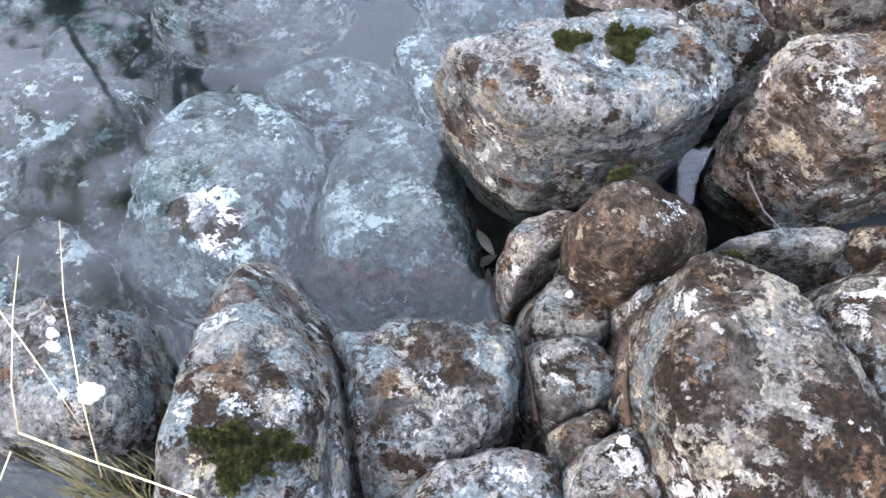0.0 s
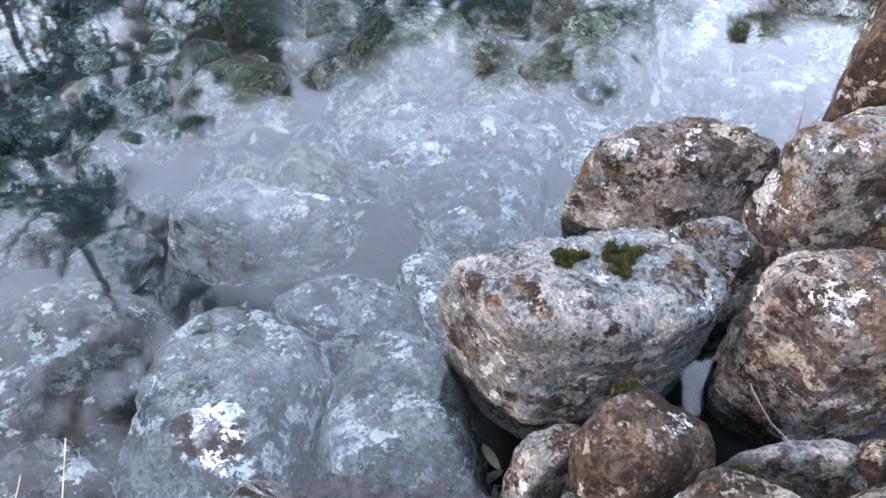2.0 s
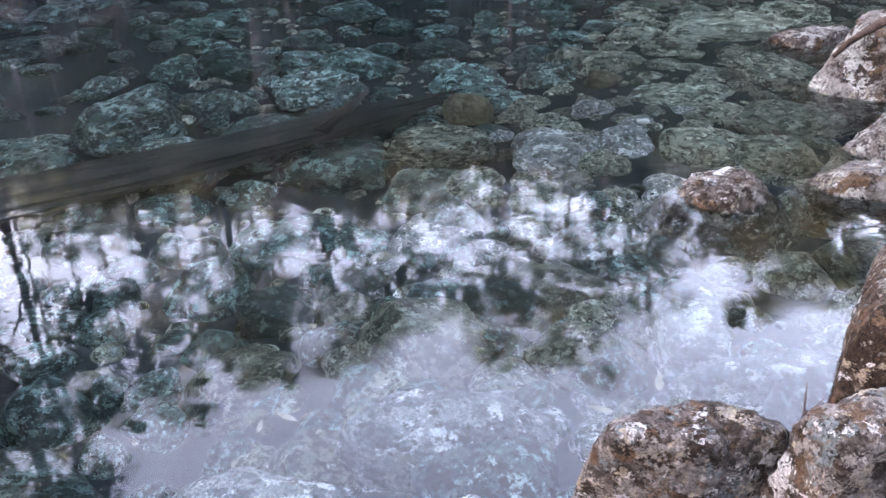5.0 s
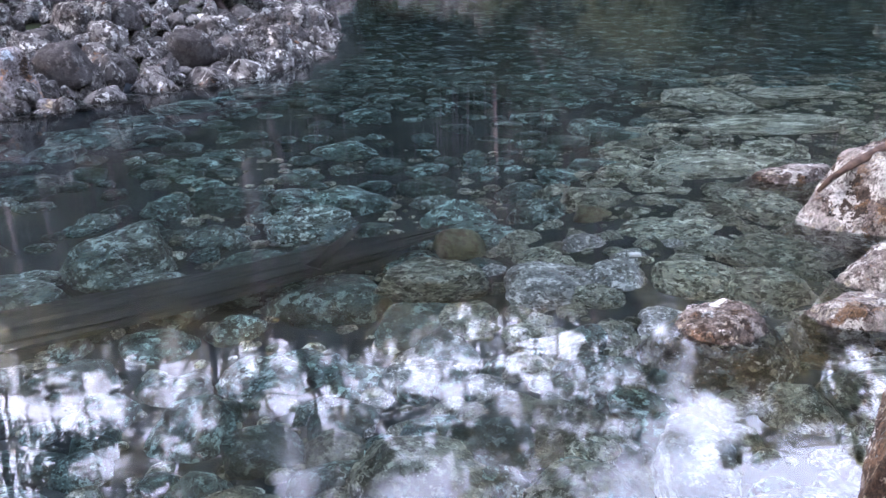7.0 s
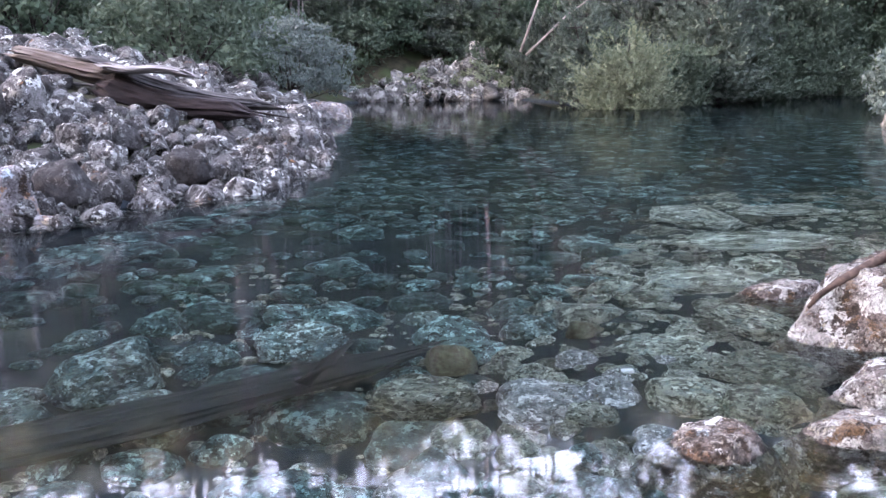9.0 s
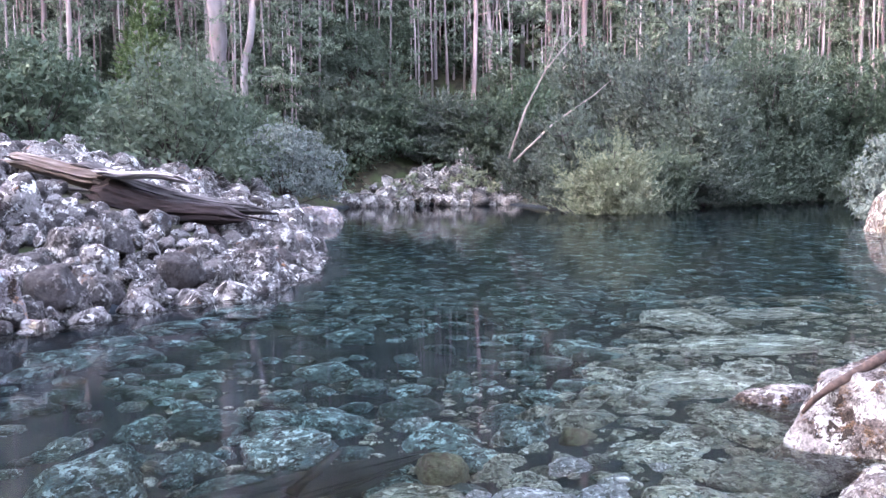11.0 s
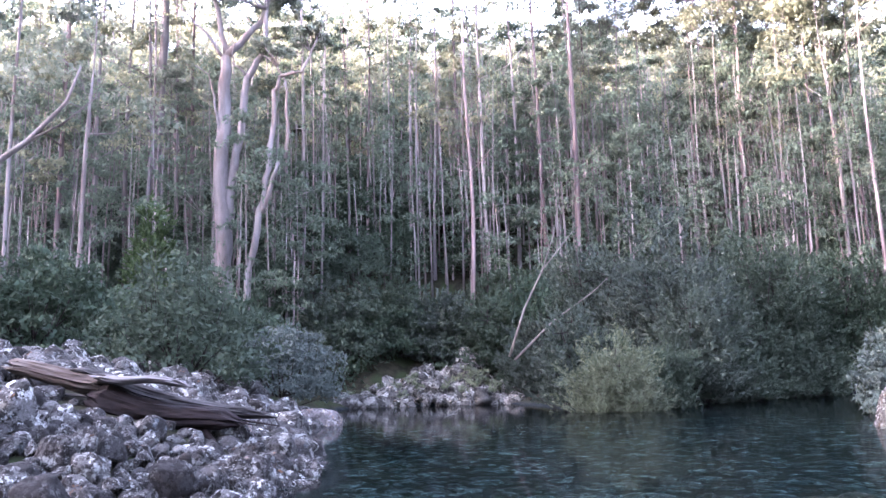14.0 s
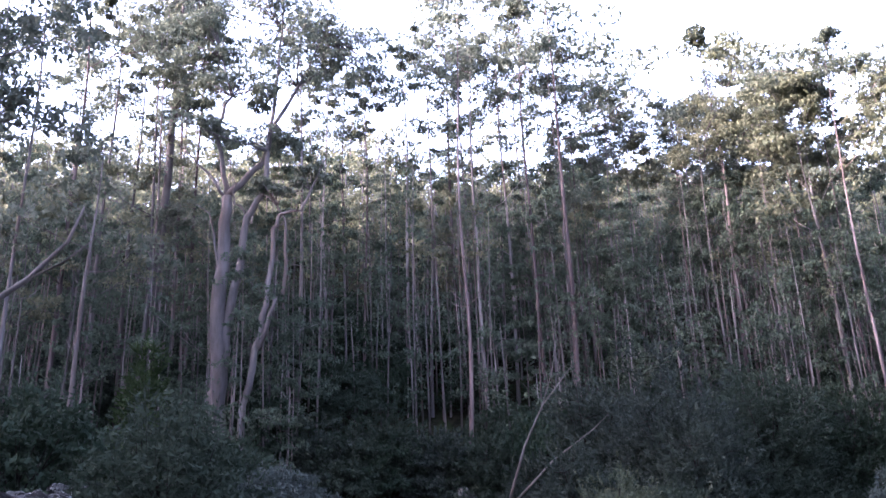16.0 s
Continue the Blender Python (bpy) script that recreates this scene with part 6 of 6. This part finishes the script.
lichen_spot(-0.57, 0.40, 0.036, 1)
lichen_spot(-0.65, 0.50, 0.016, 2)
lichen_spot(-0.64, 0.475, 0.016, 3)
lichen_spot(0.23, 0.61, 0.012, 4, 0.2)
lichen_spot(0.265, 0.30, 0.016, 5, 0.36)
lichen_spot(-0.15, 0.87, 0.032, 6)


def stalk(label, pts, r, material=STRAW):
    g = Geo()
    tube(g, pts, [r * (1 - 0.5 * i / (len(pts) - 1)) for i in range(len(pts))], 6)
    return tagged(new("grass_stalk", g.mesh("grass_stalk", material)), label, "grass")


stalk("thin dry straw stalk standing over the boulder", [(-0.515, 0.26, 0.30), (-0.525, 0.36, 0.41), (-0.535, 0.47, 0.50), (-0.535, 0.56, 0.56)], 0.0013)
stalk("thin dry straw stalk bent at its foot", [(-0.62, 0.31, 0.37), (-0.615, 0.36, 0.43), (-0.60, 0.44, 0.50), (-0.585, 0.51, 0.55)], 0.0013)
stalk("long dry straw lying slantwise over stones", [(-0.64, 0.47, 0.50), (-0.58, 0.39, 0.43), (-0.52, 0.31, 0.38)], 0.0013)
stalk("long pale dry straw lying across stones", [(-0.62, 0.31, 0.37), (-0.50, 0.265, 0.40), (-0.34, 0.21, 0.42), (-0.26, 0.18, 0.43)], 0.0017)
stalk("short dry straw at the water's edge", [(-0.61, 0.275, 0.40), (-0.615, 0.24, 0.40), (-0.625, 0.20, 0.40)], 0.0013)

tuft = Geo()
rng = np.random.default_rng(5)
for k in range(70):
    a = rng.normal() * 0.5 + 2.6
    x, y = -0.50 + rng.normal() * 0.04, 0.22 + rng.normal() * 0.03
    L = 0.12 + 0.14 * rng.random()
    tube(tuft, [(x, y, 0.02), (x + math.cos(a) * L * 0.5, y + math.sin(a) * L * 0.4, 0.12 + 0.05 * rng.random()), (x + math.cos(a) * L, y + math.sin(a) * L * 0.8, 0.14 + 0.08 * rng.random())], [0.0016, 0.0014, 0.0005], 4)
tagged(new("grass_tuft", tuft.mesh("grass_tuft", plain_material("olive_dry_grass", (0.03, 0.029, 0.013), (0.11, 0.095, 0.047), 30.0, 0.1))), "tuft of olive and straw-coloured grass at the water's edge", "grass")

mud = Geo()
rng = np.random.default_rng(6)
ball_v, ball_f = ball(2)
for k in range(900):
    x, y = -0.15 + rng.normal() * 0.072, 0.735 + rng.normal() * 0.024
    lump = noise.noise(Vector((x * 28, y * 40, 3.0)))
    z = -0.014 - 0.02 * ((x + 0.15) / 0.17) ** 2 + 0.010 * lump
    leaves(mud, rng, (x, y, z), (0.010, 0.008, 0.006), 5, 0.013, 0.0, 0.42)
    if k % 3 == 0:
        s_ = 0.004 + 0.006 * rng.random()
        m = np.array(pose(0, 0, 0, rng.random() * 360, rng.random() * 360, 0).to_3x3())
        mud.add((ball_v * (s_, s_ * 0.6, s_ * 0.45) * (0.6 + 0.8 * rng.random((len(ball_v), 1)))) @ m.T + (x, y, z - 0.006), ball_f)
for k in range(60):
    x, y = -0.14 + rng.normal() * 0.12, 0.74 + rng.normal() * 0.04
    a, L = rng.random() * 6.28, 0.03 + 0.06 * rng.random()
    tube(mud, [(x, y, -0.12), (x + math.cos(a) * L, y + math.sin(a) * L * 0.5, -0.11)], [0.002, 0.0008], 4)
tagged(new("leaf_mush", mud.mesh("leaf_mush", MUD)), "clump of dark rotting leaves and twigs under water", "plant debris", kind="stuff")


def fallen_leaf(x, y, z, size, turn, label, curl=0.15):
    """A slim gum leaf with a midrib fold."""
    g = Geo()
    v, n = [], 9
    for i in range(n):
        t = i / (n - 1)
        w = 0.14 * math.sin(math.pi * t ** 0.8) * size
        c = curl * size * (t - 0.5) ** 2
        v += [(size * (t - 0.5), -w, c + 0.10 * w), (size * (t - 0.5), 0, c - 0.05 * w), (size * (t - 0.5), w, c + 0.10 * w)]
    f = [(i * 3 + j, i * 3 + j + 1, i * 3 + j + 4, i * 3 + j + 3) for i in range(n - 1) for j in range(2)]
    g.add(v, f)
    ob = new("fallen_leaf", g.mesh("fallen_leaf", LEAF_DRY))
    ob.matrix_world = pose(x, y, z, 0, 0, turn)
    return tagged(ob, label, "leaf", "fallen leaves")


fallen_leaf(0.10, 0.885, -0.20, 0.085, -60, "slim brown gum leaf lying under water")
for k in range(14):
    x, y = rng.uniform(-0.4, 0.25), rng.uniform(0.62, 1.0)
    fallen_leaf(x, y, ground_z(x, y) + 0.03 + 0.02 * rng.random(), 0.05 + 0.05 * rng.random(), rng.random() * 360, "brown sodden leaf on the tarn bed")
for k in range(26):
    x, y = rng.uniform(-0.9, 1.0), rng.uniform(1.4, 2.6)
    fallen_leaf(x, y, ground_z(x, y) + 0.04 + 0.03 * rng.random(), 0.06 + 0.06 * rng.random(), rng.random() * 360, "pale sodden leaf on the tarn bed")


def twig(label, pts, r, material=TWIG):
    g = Geo()
    tube(g, pts, [r * (1 - 0.6 * i / (len(pts) - 1)) for i in range(len(pts))], 6)
    return tagged(new("twig", g.mesh("twig", material)), label, "twig")


twig("red-brown stick wedged between stones", [(0.28, 0.33, 0.34), (0.29, 0.40, 0.30), (0.31, 0.47, 0.27), (0.325, 0.54, 0.22)], 0.0055)
twig("thin dark twig caught between boulders", [(0.155, 0.37, 0.22), (0.148, 0.44, 0.22), (0.138, 0.52, 0.20)], 0.005)
twig("thin upright twig between two boulders", [(0.87, 1.56, 0.15), (0.86, 1.55, 0.26), (0.845, 1.54, 0.36)], 0.004)
twig("thin bent twig beside the boulder", [(0.90, 1.58, 0.16), (0.885, 1.57, 0.24), (0.90, 1.55, 0.30)], 0.003)
twig("pale rootlet trailing down a boulder into the water", [(0.665, 1.09, 0.05), (0.645, 1.0, 0.09), (0.635, 0.91, 0.10), (0.64, 0.82, 0.13), (0.66, 0.75, 0.16)], 0.0035, WOOD_DEAD)
twig("dark twig between boulders", [(0.66, 1.28, 0.20), (0.69, 1.21, 0.22), (0.74, 1.17, 0.24)], 0.0022, TWIG)
for k in range(16):
    x, y, a = rng.uniform(-0.5, 0.2), rng.uniform(0.7, 1.1), rng.random() * 3.14
    L = 0.04 + 0.06 * rng.random()
    z = ground_z(x, y) + 0.03
    twig("thin sodden twig on the tarn bed", [(x, y, z), (x + math.cos(a) * L, y + math.sin(a) * L, z + 0.005)], 0.002)

# the far shore: fallen pale branches, and the limb reaching in over the bank
def dead_branch(label, pts, r, forks=()):
    ob = tagged(new("dead_branch"), label, "branch")
    g = Geo()
    tube(g, pts, [r * (1 - 0.75 * i / (len(pts) - 1)) for i in range(len(pts))], 7)
    part("stem", g, WOOD_DEAD, ob)
    for f in forks:
        g = Geo()
        tube(g, f, [r * 0.45 * (1 - 0.7 * i / (len(f) - 1)) for i in range(len(f))], 6)
        part("fork", g, WOOD_DEAD, ob)
    return ob


dead_branch("bare pale fallen branch leaning over the far shore", [(5.3, 45.2, 2.6), (6.2, 45.0, 5.2), (7.3, 45.0, 7.3), (9.0, 45.0, 9.3)], 0.08, [[(7.3, 45.0, 7.3), (8.0, 45.2, 9.2), (8.4, 45.2, 11.0)]])
dead_branch("bare pale fallen branch slanting low over the far shore", [(5.5, 44.6, 2.4), (7.6, 44.4, 4.4), (9.8, 44.2, 5.9), (10.6, 44.2, 6.6)], 0.07)
dead_branch("long bare pale limb reaching out over the bank", [(-18.0, 29.6, 6.6), (-15.6, 29.9, 9.2), (-13.8, 30.0, 10.6), (-12.5, 30.0, 12.0), (-12.0, 30.0, 13.4)], 0.16, [[(-13.8, 30.0, 10.6), (-12.6, 30.0, 11.2), (-11.4, 30.0, 12.2)]])

# single stones that stand out: the white one on the bank, those showing among the shrubs, a white pebble on the bed
boulder("small upright white stone on the stone bank", -3.37, 17.0, ground_z(-3.37, 17.0) + 0.55, [(-170, 0.16), (-90, 0.14), (0, 0.15), (60, 0.15), (130, 0.14)], ROCK_PALE, 71, 0.3, base=ground_z(-3.37, 17.0) + 0.2, sub=5, tilt=12)
for k, (x, y, w, h) in enumerate(((-13.4, 34.0, 0.6, 1.0), (-12.6, 34.4, 0.4, 0.7), (-14.0, 35.0, 0.45, 0.9), (-12.9, 35.2, 0.4, 1.1))):
    z = ground_z(x, y)
    boulder("pale lichened rock half hidden among shrubs", x, y, z + h, [(-175, w), (-120, 0.9 * w), (-60, w), (0, 0.9 * w), (70, w), (130, w)], ROCK_BANK, 72 + k, 1.0, base=z, sub=5, tilt=10)
pebble = tagged(new("pebble", stone_geo([(-170, 0.032), (-90, 0.026), (0, 0.032), (90, 0.026)], 0.02, 0.02, 80, 3).mesh("pebble", LICHEN)), "small white pebble lying on a drowned stone", "pebble")
pebble.matrix_world = pose(1.12, 4.46, -0.22)
fern = Geo()
rng = np.random.default_rng(81)
for k in range(26):
    x = rng.uniform(2.0, 5.6) if k < 18 else rng.uniform(-4, 1)
    y = 49.2 + 3.0 * rng.random()
    leaves(fern, rng, (x, y - 0.5, far_height(x) * (y - 48.6) / 4.4 + 0.55), (0.4, 0.3, 0.25), 40, 0.2, -0.4)
tagged(new("ferns", fern.mesh("ferns", LEAF_LIME, False)), "yellow-green ferns and moss among rocks of the far shore", "ferns", kind="stuff")
boulder("white-crusted boulder at the front of the stone bank", -4.75, 9.45, 0.62, [(-165, 0.30), (-100, 0.24), (-30, 0.26), (30, 0.3), (90, 0.25), (140, 0.28)], ROCK_PALE, 83, 0.5, base=0.3, slope=(-0.2, -0.2), tilt=8)
